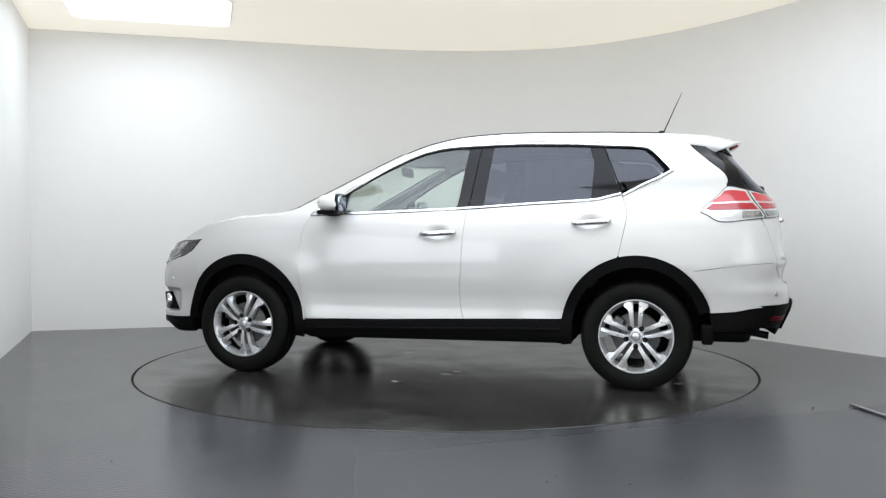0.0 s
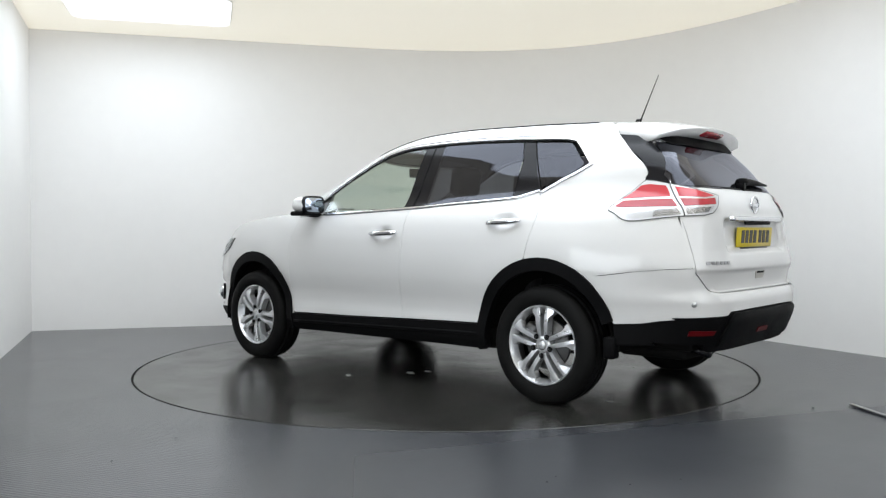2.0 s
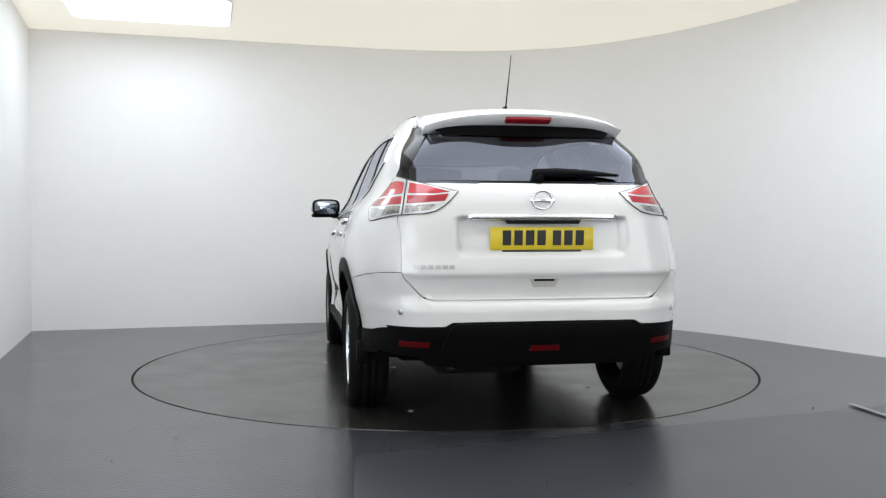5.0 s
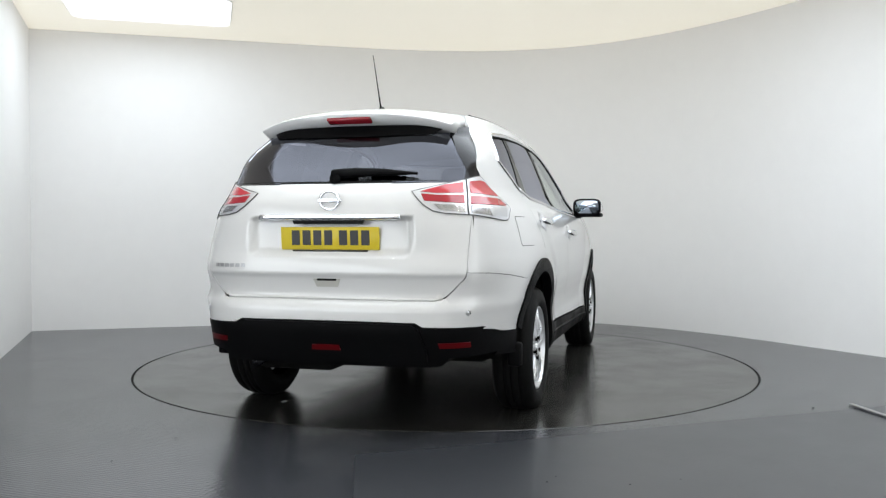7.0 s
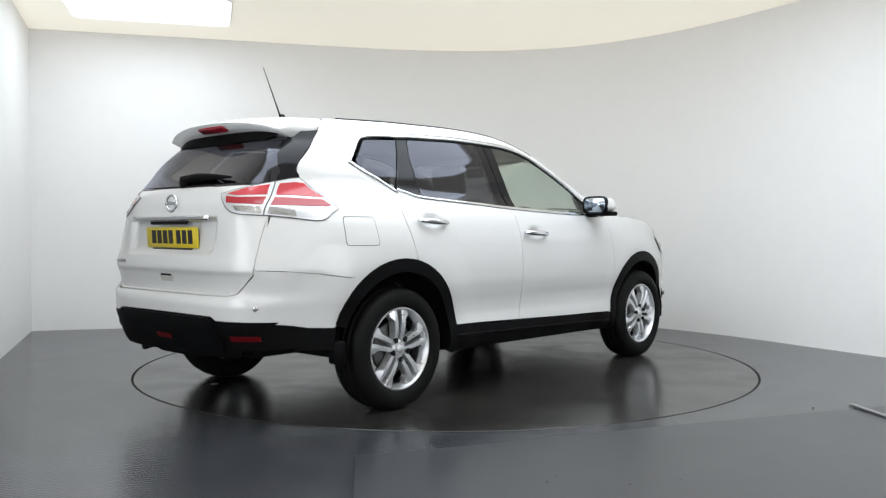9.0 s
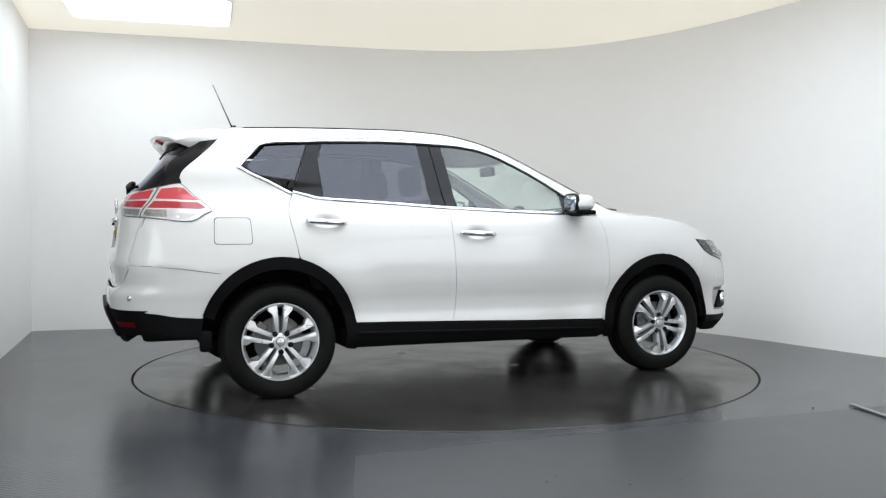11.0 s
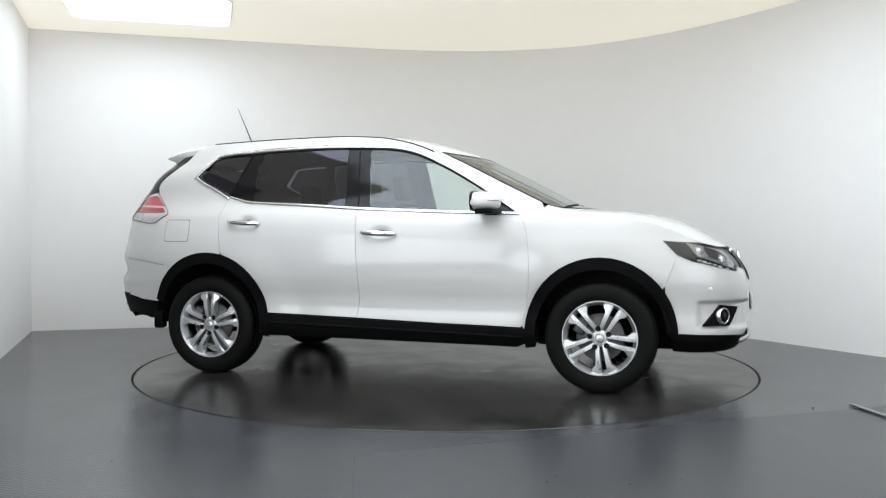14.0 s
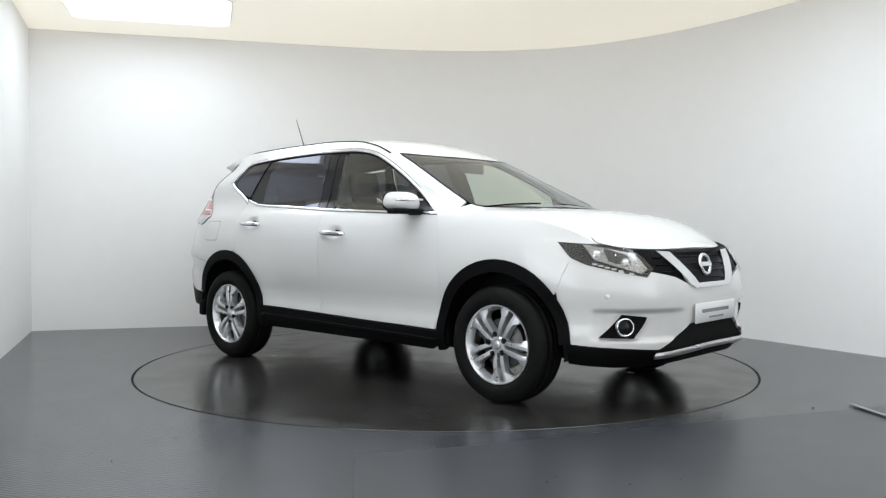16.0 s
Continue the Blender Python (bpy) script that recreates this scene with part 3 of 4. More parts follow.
    ribbon("chrome_trim", smooth_line([(x, z + 0.004) for x, z in BELT], 5), on_side(s, 0.0), 0.018, 0.009, M_CHROME, car)
    ribbon("window_seal", [(x, z - 0.015) for x, z in top_line[:-3]], on_side(s, -0.003), 0.01, 0.004, M_GAP, car)
    ribbon("window_seal", smooth_line([(x, z + 0.0125) for x, z in TOPLINE[:-1]], 5), on_side(s, 0.0), 0.005, 0.003, M_GAP, car)
    ribbon("window_seal", smooth_line([(-1.253, 1.23), (-1.124, 1.55)], 6), on_side(s, -0.004), 0.007, 0.005, M_GAP, car)
    ribbon("window_seal", smooth_line([(-0.313, 1.562), (-0.256, 1.14)], 6), on_side(s, -0.006), 0.006, 0.004, M_GAP, car)
    # sill and arch cladding
    sill = [(-0.9, 0.43), (-0.243, 0.411), (0.31, 0.394), (0.9, 0.382), (0.92, 0.3), (0.84, 0.262), (-0.9, 0.28)]
    panel("sill_cladding", sill, on_side(s, 0.006), M_BLACK, car, depth=0.04)
    ribbon("sill_crease", smooth_line([(-0.9, 0.37), (-0.2, 0.352), (0.88, 0.325)], 8), on_side(s, 0.006), 0.02, 0.006, M_BLACK, car)
    outer, inn = rear_arch(-9, 160, 0.013), arch(*REAR_C, 0.425, 0.4, -9, 160)
    panel("rear_arch_cladding", outer + inn[::-1], on_side(s, 0.012), M_BLACK, car, depth=0.05, gap=0.0, cell=0.03)
    outer, inn = front_arch(5, 189, 0.013), arch(*FRONT_C, 0.425, 0.4, 5, 189)
    panel("front_arch_cladding", outer + inn[::-1], on_side(s, 0.012), M_BLACK, car, depth=0.05, gap=0.0, cell=0.03)
    # wheel-house liners and mud flaps
    for cx, cz in (REAR_C, FRONT_C):
        bm = bmesh.new()
        lathe(bm, [(0.44, s * 0.85), (0.44, s * 0.5), (0.1, s * 0.5)], 32, "Y", Matrix.Translation((cx, 0, cz)), math.pi * 1.05, -0.04 * math.pi)
        part("wheel_house", bm, M_UNDER, car)
        bm = bmesh.new()
        box(bm, cx - 0.458, cx - 0.39, min(s * 0.8, s * 0.872), max(s * 0.8, s * 0.872), 0.298, 0.42, 0.014)
        part("mud_flap", bm, M_BLACK, car)
    # door handles in their bowls
    for x0, x1, z0, z1 in ((-1.19, -0.95, 1.05, 1.036), (-0.2, 0.045, 0.978, 0.967)):
        xm, zm = (x0 + x1) / 2, (z0 + z1) / 2
        bm = bmesh.new()
        pts = [(x0 + (x1 - x0) * t, s * (skin_y(x0 + (x1 - x0) * t, zm) + 0.012 + 0.022 * math.sin(math.pi * min(1, max(0, (t - 0.03) / 0.94))) ** 0.5), z0 + (z1 - z0) * t + 0.004) for t in np.linspace(0, 1, 13)]
        tube(bm, pts, [0.012 + 0.008 * math.sin(math.pi * t) ** 0.5 for t in np.linspace(0, 1, 13)], 10)
        part("door_handle", bm, M_CHROME, car, "chrome handle")
    # tub behind the shut lines
    tub = [(-2.05, 0.42), (-2.05, 1.1)] + [(x, z - 0.03) for x, z in BELT] + [(1.0, 1.0), (1.75, 0.95), (1.78, 0.5)] + arch(*FRONT_C, 0.46, 0.45, 5, 175) + [(0.85, 0.3), (-0.86, 0.3)] + arch(*REAR_C, 0.46, 0.45, 5, 170)
    panel("inner_shell", tub, on_side(s, -0.022), M_GAP, car, depth=0, cell=0.06)
    # mirror
    mirror = Matrix.Translation((0.66, s * 0.95, 1.178)) @ pose(0, 0, 0, 0, 0, s * 6)
    bm = bmesh.new()
    bmesh.ops.create_uvsphere(bm, u_segments=28, v_segments=18, radius=1.0)
    for v in bm.verts:
        x, y, z = v.co
        f = lambda c, p: math.copysign(abs(c) ** p, c)
        x, y, z = f(x, 0.75), f(y, 0.65), f(z, 0.72)
        y2 = y * 0.112 * (1 - 0.12 * z)
        v.co = Vector((max(x, -0.45) * 0.1 - 0.01 - 0.02 * abs(y), y2, z * 0.058 + 0.006 * s * y))
    bmesh.ops.transform(bm, matrix=mirror, verts=bm.verts)
    cap = part("mirror", bm, M_PAINT, car, "white mirror cap on a black foot")
    bm = bmesh.new()
    loop = [(0.109 * math.copysign(abs(math.cos(a)) ** 0.5, math.cos(a)), 0.064 * math.copysign(abs(math.sin(a)) ** 0.55, math.sin(a))) for a in np.linspace(0, 2 * math.pi, 33)[:-1]]
    prism(bm, loop, 0.016, lambda u, v, h: mirror @ Vector((-0.06 - h, u, v)))
    part("mirror_housing", bm, M_GLOSSBLACK, cap)
    bm = bmesh.new()
    prism(bm, [(u * 0.84, v * 0.8) for u, v in loop], 0.002, lambda u, v, h: mirror @ Vector((-0.077 - h, u, v)))
    part("mirror_glass", bm, material("mirror_glass", (0.42, 0.48, 0.56), 0.02, 1.0) if "mirror_glass" not in bpy.data.materials else bpy.data.materials["mirror_glass"], cap)
    bm = bmesh.new()
    box(bm, -0.05, 0.07, -0.1, 0.1, -0.078, -0.046, 0.014, 3, mirror)
    box(bm, -0.04, 0.05, -0.2 if s > 0 else 0.06, -0.06 if s > 0 else 0.2, -0.086, -0.05, 0.012, 2, mirror)
    part("mirror_foot", bm, M_BLACK, cap)
    bm = bmesh.new()
    tube(bm, [mirror @ Vector((0.098 - 0.072 * (t * t), s * (-0.02 + 0.13 * t), 0.008 - 0.004 * t)) for t in np.linspace(-0.5, 0.9, 12)], 0.007, 6)
    part("indicator", bm, M_SATIN, cap, "silver indicator strip")
    # roof gutter strip
    ribbon("roof_moulding", [(x, s * (skin_y(x, top_edge(x)) - 0.02)) for x in np.linspace(-1.5, 0.22, 40)], on_top(0.002), 0.014, 0.004, M_GLOSSBLACK, car)
    # tail lamp that wraps the corner
    lamp_loop = [(s * q, z) for q, z in smooth_line(qs(-1, ("y", 0.41, 1.186), ("y", 0.635, 1.252), ("x", 1.93, 1.266), ("x", 1.872, 1.258), ("x", 1.735, 1.128), ("x", 1.77, 1.09),
                                                     ("x", 1.84, 1.05), ("x", 1.95, 1.055), ("y", 0.69, 1.072), ("y", 0.52, 1.09), ("y", 0.41, 1.186)), 3)[:-1]]
    lamp = panel("tail_lamp", lamp_loop, round_end(-1, 0.006), M_REFLECTOR, car, "red and clear tail lamp", depth=0.03, gap=0.0, cell=0.025)

    def strip(name, marks, mat, lift, label=""):
        panel(name, [(s * q, z) for q, z in qs(-1, *marks)], round_end(-1, lift), mat, lamp, label, depth=0.004, gap=0.0, cell=0.02)
    def cut(z):
        return 0.672 - (z - 1.07) * 0.24
    o, i = (lambda z: ("y", cut(z) + 0.012, z)), (lambda z: ("y", cut(z) - 0.012, z))
    strip("red_lens", [o(1.24), ("x", 1.91, 1.249), ("x", 1.87, 1.243), ("x", 1.785, 1.172), o(1.182)], M_RED, 0.009, "bright red lens")
    strip("red_lens", [o(1.168), ("x", 1.795, 1.16), ("x", 1.757, 1.13), ("x", 1.785, 1.124), o(1.128)], M_DEEPRED, 0.009, "deep red lens")
    strip("reflector_bowl", [o(1.118), ("x", 1.97, 1.116), ("x", 1.97, 1.071), o(1.084)], M_BOWL, 0.0085)
    strip("reflector_bowl", [i(1.12), ("y", 0.52, 1.124), ("y", 0.55, 1.098), i(1.084)], M_BOWL, 0.0085)
    strip("indicator_lens", [o(1.118), ("x", 1.79, 1.112), ("x", 1.845, 1.066), ("x", 1.95, 1.068), o(1.084)], M_LENS, 0.011, "clear lens")
    strip("red_lens", [i(1.235), ("y", 0.55, 1.22), ("y", 0.45, 1.186), ("y", 0.52, 1.178), i(1.182)], M_RED, 0.009, "bright red lens")
    strip("red_lens", [i(1.17), ("y", 0.53, 1.168), ("y", 0.455, 1.175), ("y", 0.475, 1.14), i(1.13)], M_DEEPRED, 0.009, "dark red lens")
    strip("reversing_lens", [i(1.12), ("y", 0.5, 1.128), ("y", 0.54, 1.098), i(1.084)], M_LENS, 0.011, "clear lens")
    bm = bmesh.new()
    tube(bm, [round_end(-1, 0.004)(q, z) for q, z in dense(lamp_loop, 0.03)], 0.003, 6, True)
    part("lamp_bezel", bm, M_DISCBRAKE, lamp)
    bm = bmesh.new()
    tube(bm, [round_end(-1, 0.009)(s * q_of_y(cut(z), z, -1), z) for z in np.linspace(1.075, 1.255, 8)], 0.0028, 6)
    part("lamp_split", bm, M_DASH, lamp)
    # headlamp
    head_loop = [(s * q, z) for q, z in qs(1, ("x", 1.72, 0.934), ("x", 1.94, 0.921), ("y", 0.61, 0.893), ("y", 0.575, 0.868), ("y", 0.545, 0.785), ("y", 0.6, 0.742),
                                           ("x", 2.04, 0.772), ("x", 1.874, 0.815), ("x", 1.805, 0.845))]
    head = panel("headlamp", head_loop, round_end(1, 0.001), M_GAP, car, "clear headlamp with dark bezel", depth=0.03, gap=0.0, cell=0.025)

    def inset(name, marks, mat, lift, label=""):
        panel(name, [(s * q, z) for q, z in qs(1, *marks)], round_end(1, lift), mat, head, label, depth=0.004, gap=0.0, cell=0.02)
    inset("reflector", [("x", 1.85, 0.922), ("y", 0.66, 0.885), ("y", 0.6, 0.87), ("y", 0.575, 0.79), ("y", 0.62, 0.765), ("x", 2.06, 0.79), ("x", 1.93, 0.835)], M_BOWL, 0.003)
    inset("reflector_shade", [("x", 1.95, 0.9), ("y", 0.69, 0.888), ("y", 0.64, 0.86), ("y", 0.66, 0.805), ("x", 1.99, 0.83)], M_DASH, 0.006, "dark inner bowl")
    for y0, z0, r in ((0.745, 0.868, 0.027), (0.665, 0.82, 0.026)):
        at = round_end(1, 0.006)
        q = s * q_of_y(y0, z0, 1)
        c, n = at(q, z0), normal_at(at, q, z0, Vector((1.2, 0, 0.75)))
        bm = bmesh.new()
        lathe(bm, [(0.001, 0.012), (r * 0.5, 0.01), (r * 0.85, 0.002), (r, 0.0), (r * 1.15, 0.006), (r * 1.2, 0.0)], 20, "Z", Matrix.Translation(c) @ n.to_track_quat("Z", "Y").to_matrix().to_4x4())
        part("projector", bm, M_BOWL, head)
    for k in range(7):
        q0 = qs(1, ("x", 1.93 + 0.03 * k, 0.815 - 0.009 * k))[0] if k < 5 else qs(1, ("y", 0.7 - 0.035 * (k - 5), 0.772 - 0.008 * (k - 5)))[0]
        panel("daytime_led", [(s * (q0[0] + u), q0[1] + v) for u, v in ((-0.012, -0.004), (0.012, -0.004), (0.012, 0.004), (-0.012, 0.004))], round_end(1, 0.007), M_REFLECTOR, head, depth=0.003, gap=0.0)
    panel("lens", shrunk(head_loop, 0.002), round_end(1, 0.012), M_LENS, head, depth=0.008, gap=0.0, cell=0.03)
    # fog lamp in its black pocket
    fog = panel("fog_lamp", [(s * q, z) for q, z in qs(1, ("x", 1.955, 0.418), ("x", 2.06, 0.542), ("y", 0.61, 0.53), ("y", 0.62, 0.5), ("y", 0.665, 0.417))], round_end(1, 0.003), M_BLACK, car, "round fog lamp in a black pocket", depth=0.03, gap=0.0)
    at = round_end(1, 0.008)
    q = s * q_of_y(0.69, 0.477, 1)
    aim = Matrix.Translation(at(q, 0.477)) @ (normal_at(at, q, 0.477, Vector((1.2, 0, 0.75))) + Vector((0.5, 0, 0))).to_track_quat("Z", "Y").to_matrix().to_4x4()
    bm = bmesh.new()
    lathe(bm, [(0.04, -0.02), (0.04, 0.004), (0.046, 0.009), (0.051, 0.004), (0.051, -0.02)], 32, "Z", aim)
    part("chrome_ring", bm, M_CHROME, fog)
    bm = bmesh.new()
    lathe(bm, [(0.0005, 0.004), (0.026, 0.001), (0.04, -0.006)], 24, "Z", aim)
    part("fog_lens", bm, M_GLOSSBLACK, fog)
    # parking sensors
    for end, y0, z0 in ((-1, 0.69, 0.606), (1, 0.75, 0.641)):
        at = round_end(end, 0.001)
        q = s * q_of_y(y0, z0, end)
        bm = bmesh.new()
        lathe(bm, [(0.0005, 0.003), (0.011, 0.003), (0.013, 0.0), (0.015, 0.0), (0.015, -0.004)], 20, "Z", Matrix.Translation(at(q, z0)) @ normal_at(at, q, z0, CORE).to_track_quat("Z", "Y").to_matrix().to_4x4())
        part("parking_sensor", bm, M_SATIN if end < 0 else M_PLATE, car)
    # rear reflectors
    panel("rear_reflector", [(s * q_of_y(y, z, -1), z) for y, z in ((0.555, 0.461), (0.69, 0.464), (0.69, 0.438), (0.56, 0.436))], round_end(-1, 0.008), M_REFLEX, car, "dark red reflector", depth=0.006, gap=0.0)


for sign in (1, -1):
    car_side(sign)

# fuel flap on the car's right
flap = [(x + 0.02 * math.cos(a), z + 0.02 * math.sin(a)) for x, z, q in ((-1.535, 1.048, 0), (-1.696, 1.048, 1), (-1.7, 0.938, 2), (-1.53, 0.938, 3)) for a in [math.pi / 2 * (q + k / 4) for k in range(5)]]
panel("fuel_flap_gap", [((x + 1.615) * 1.03 - 1.615, (z - 0.993) * 1.04 + 0.993) for x, z in flap], on_side(-1, 0.0006), M_GAP, car, depth=0, gap=0.0)
panel("fuel_flap", flap, on_side(-1, 0.0018), M_PAINT, car, depth=0.002, gap=0.0)

# roof, windscreen, hood
SCREEN_TOP = [(0.27, 0.585), (0.37, 0.45), (0.445, 0.25), (0.475, 0.0), (0.445, -0.25), (0.37, -0.45), (0.27, -0.585)]
SCREEN_LOW = [(0.97, 0.705), (1.07, 0.66), (1.17, 0.48), (1.23, 0.2), (1.24, 0.0), (1.23, -0.2), (1.17, -0.48), (1.07, -0.66), (0.97, -0.705)]


def top_side(x0, x1, n, inset=0.0):
    return [(x, skin_y(x, top_edge(x)) - inset) for x in [x0 + (x1 - x0) * i / n for i in range(n + 1)]]


def mirrored(line):
    return [(x, -y) for x, y in line]


head_line = smooth_line(SCREEN_TOP)
left = top_side(-1.6, 0.26, 24)
panel("roof", left + head_line[1:-1] + mirrored(left)[::-1] + [(-1.67, -0.4), (-1.7, 0.0), (-1.67, 0.4)], on_top(), M_PAINT, car, cell=0.045)
panel("windscreen", head_line + smooth_line(SCREEN_LOW)[::-1], on_top(0.001), M_SCREEN, car, "clear windscreen", depth=0, cell=0.04)
for s in (1, -1):
    outer = top_side(0.262, 1.0, 12)
    loop = [(0.27, 0.587)] + outer + [(0.97, 0.707)]
    panel("windscreen_pillar", loop if s > 0 else mirrored(loop), on_top(0.0005), M_PAINT, car)
    ribbon("windscreen_seal", [(x, s * y) for x, y in smooth_line([(0.27, 0.586), (0.6, 0.64), (0.97, 0.706)])], on_top(0.002), 0.014, 0.003, M_GLOSSBLACK, car)
ribbon("windscreen_seal", head_line, on_top(0.001), 0.018, 0.002, M_GLOSSBLACK, car)
cowl = smooth_line(SCREEN_LOW)
panel("cowl", [(x - 0.006, y) for x, y in cowl] + [(x + 0.03, y) for x, y in cowl[::-1]], on_top(0.002), M_BLACK, car, gap=0.0)
hood_side = [(1.0, 0.745)] + top_side(1.12, 1.86, 14, 0.035)
nose_line = smooth_line([(1.915, 0.715), (2.02, 0.58), (2.085, 0.4), (2.115, 0.2), (2.122, 0.0), (2.115, -0.2), (2.085, -0.4), (2.02, -0.58), (1.915, -0.715)], 3)
panel("hood", [(x + 0.035, y) for x, y in cowl] + mirrored(hood_side) + nose_line[::-1] + hood_side[::-1], on_top(), M_PAINT, car, cell=0.04)
ribbon("hood_seal", [(x + 0.008, y) for x, y in nose_line], on_top(-0.012), 0.02, 0.006, M_GAP, car)
for s in (1, -1):
    loop = top_side(0.98, 1.9, 18) + [(1.86, skin_y(1.86, top_edge(1.86)) - 0.035)] + hood_side[::-1][1:]
    panel("fender_top", loop if s > 0 else mirrored(loop), on_top(-0.0005), M_PAINT, car)
for s in (1, -1):
    bm = bmesh.new()
    tube(bm, [(1.13 - 0.02 * t, s * (0.1 + 0.55 * t) - 0.05, top_z(1.13 - 0.02 * t, 0.1 + 0.55 * t) + 0.001) for t in np.linspace(0, 1, 10)], 0.005, 6)
    part("wiper_arm", bm, M_BLACK, car)

# tail: gate, rear window, bumper
REAR = round_end(-1)


def rear_loop(marks, both=True):
    """A loop symmetric about the middle, from (y, z) marks given top to bottom on the left."""
    pts = [(q_of_y(y, z, -1), z) for y, z in marks]
    return pts + [(-q, z) for q, z in pts[::-1]]


gate_edge = smooth_line([(0.688, 1.075), (0.684, 0.9), (0.682, 0.79), (0.65, 0.745), (0.6, 0.692), (0.57, 0.672), (0.53, 0.666)], 4)


def on_gate(q, z):
    """The tailgate's skin, with the hollow for the plate."""
    p = REAR(q, z)
    ease = lambda d, w: 0.5 - 0.5 * math.cos(math.pi * min(1, max(0, d / w)))
    side = 0.44 - 0.25 * max(0.0, 0.93 - z)
    hollow = ease(side - abs(p.y), 0.045) * ease(z - 0.868, 0.035) * ease(1.062 - z, 0.016)
    return p + Vector((0.034 * hollow, 0, 0))


gate = panel("tailgate", rear_loop([(0.6, 1.232), (0.63, 1.15)] + gate_edge), on_gate, M_PAINT, car, cell=0.02)
panel("rear_window", rear_loop(smooth_line([(0.5, 1.5), (0.57, 1.4), (0.632, 1.3), (0.64, 1.252), (0.6, 1.233), (0.3, 1.228)], 4)), round_end(-1, 0.001), M_TINT, car, "dark privacy glass", depth=0, cell=0.05)
for s in (1, -1):
    loop = [(s * q_of_y(y, z, -1), z) for y, z in ((0.495, 1.53), (0.565, 1.4), (0.625, 1.3), (0.625, 1.25))] + [(s * q_of_x(x, z, -1), z) for x, z in ((-1.884, 1.262), (-1.896, 1.314), (-1.866, 1.365), (-1.777, 1.442), (-1.694, 1.52), (-1.66, 1.55))]
    panel("rear_window_fin", loop, round_end(-1, 0.002), M_GLOSSBLACK, car, "gloss black")
panel("window_base_seal", rear_loop([(0.61, 1.242), (0.3, 1.236), (0.3, 1.226), (0.6, 1.23)]), round_end(-1, 0.001), M_GAP, car, gap=0.0)
# lower gate ledge, plate recess and strip
ribbon("chrome_strip", [(q_of_y(y, 1.06, -1), 1.06) for y in np.linspace(-0.37, 0.37, 24)], round_end(-1, 0.004), 0.026, 0.02, M_CHROME, gate, "chrome strip")
panel("gate_switch", rear_loop([(0.19, 1.046), (0.18, 1.03)]), round_end(-1, 0.012), M_GAP, gate, depth=0.01, gap=0.0)
panel("gate_grip", rear_loop([(0.072, 0.762), (0.055, 0.722)]), round_end(-1, 0.003), M_TRIM, gate, depth=0.004, gap=0.0)
panel("gate_grip", rear_loop([(0.05, 0.762), (0.05, 0.752)]), round_end(-1, 0.005), M_GAP, gate, depth=0.004, gap=0.0)
# model script stands as plain raised bars
for k in range(6):
    y0 = 0.63 - 0.033 * k
    panel("script_bar", [(q_of_y(y, z, -1), z) for y, z in ((y0, 0.832), (y0 - 0.024, 0.832), (y0 - 0.024, 0.814), (y0, 0.814))], round_end(-1, 0.004), M_STEEL, gate, depth=0.003, gap=0.0)
# badge as a plain ring and bar
bm = bmesh.new()
at = Matrix.Translation(REAR(0, 1.144) + Vector((-0.012, 0, 0))) @ pose(0, 0, 0, 0, -90, 0)
tube(bm, [at @ Vector((0.045 * math.cos(a), 0.05 * math.sin(a), 0)) for a in np.linspace(0, 2 * math.pi, 33)[:-1]], 0.008, 8, True)
box(bm, -0.01, 0.01, -0.062, 0.062, -0.004, 0.006, 0.003, 2, at)
part("badge", bm, M_CHROME, gate, "chrome ring badge")
# rear plate
plate = Matrix.Translation((-2.226, 0, 0.958)) @ pose(0, 0, 0, 0, -4, 0)
bm = bmesh.new()
box(bm, -0.004, 0.004, -0.26, 0.26, -0.056, 0.056, 0.003, 1, plate)
number_plate = part("rear_plate", bm, M_YELLOW, car, "yellow number plate with dark bars")
for k in range(7):
    y0 = 0.2 - 0.058 * k - (0.02 if k > 3 else 0)
    bm = bmesh.new()
    box(bm, -0.006, 0.0, y0 - 0.042, y0, -0.033, 0.04, 0, 1, plate)
    part("plate_bar", bm, M_INK, number_plate, smooth=False)
bm = bmesh.new()
box(bm, -0.006, 0.006, -0.2, 0.2, -0.074, -0.057, 0.003, 1, plate)
part("plate_holder", bm, M_INK, number_plate)

# rear bumper: white above, black below
edge = [(q_of_y(y, z, -1), z) for y, z in [(y, z - 0.004) for y, z in gate_edge[::-1]] if z > 0.6]
side_up = qs(-1, ("y", 0.687, 0.795), ("x", 2.08, 0.791), ("x", 1.988, 0.7825), ("x", 1.896, 0.774), ("x", 1.7, 0.747))
arch_line = [(q_of_x(x, z, -1), z) for x, z in rear_arch(112, 160) if z > 0.49][1:]
low = qs(-1, ("x", 1.79, 0.49), ("x", 1.94, 0.5), ("x", 2.1, 0.524), ("y", 0.75, 0.535), ("y", 0.49, 0.54), ("y", 0.455, 0.56), ("y", 0.2, 0.562))
half = edge + side_up + arch_line + low
panel("rear_bumper", half + [(-q, z) for q, z in half[::-1]], REAR, M_PAINT, car, cell=0.045, gap=0.0008)
half = qs(-1, ("y", 0.2, 0.56), ("y", 0.455, 0.558), ("y", 0.49, 0.538), ("y", 0.75, 0.533), ("x", 2.1, 0.522), ("x", 1.94, 0.498), ("x", 1.78, 0.488)) + [(q_of_x(x, z, -1), z) for x, z in rear_arch(162, 184)] + qs(
    -1, ("x", 1.8, 0.375), ("x", 2.0, 0.385), ("y", 0.78, 0.4), ("y", 0.6, 0.385), ("y", 0.56, 0.34), ("y", 0.3, 0.335))
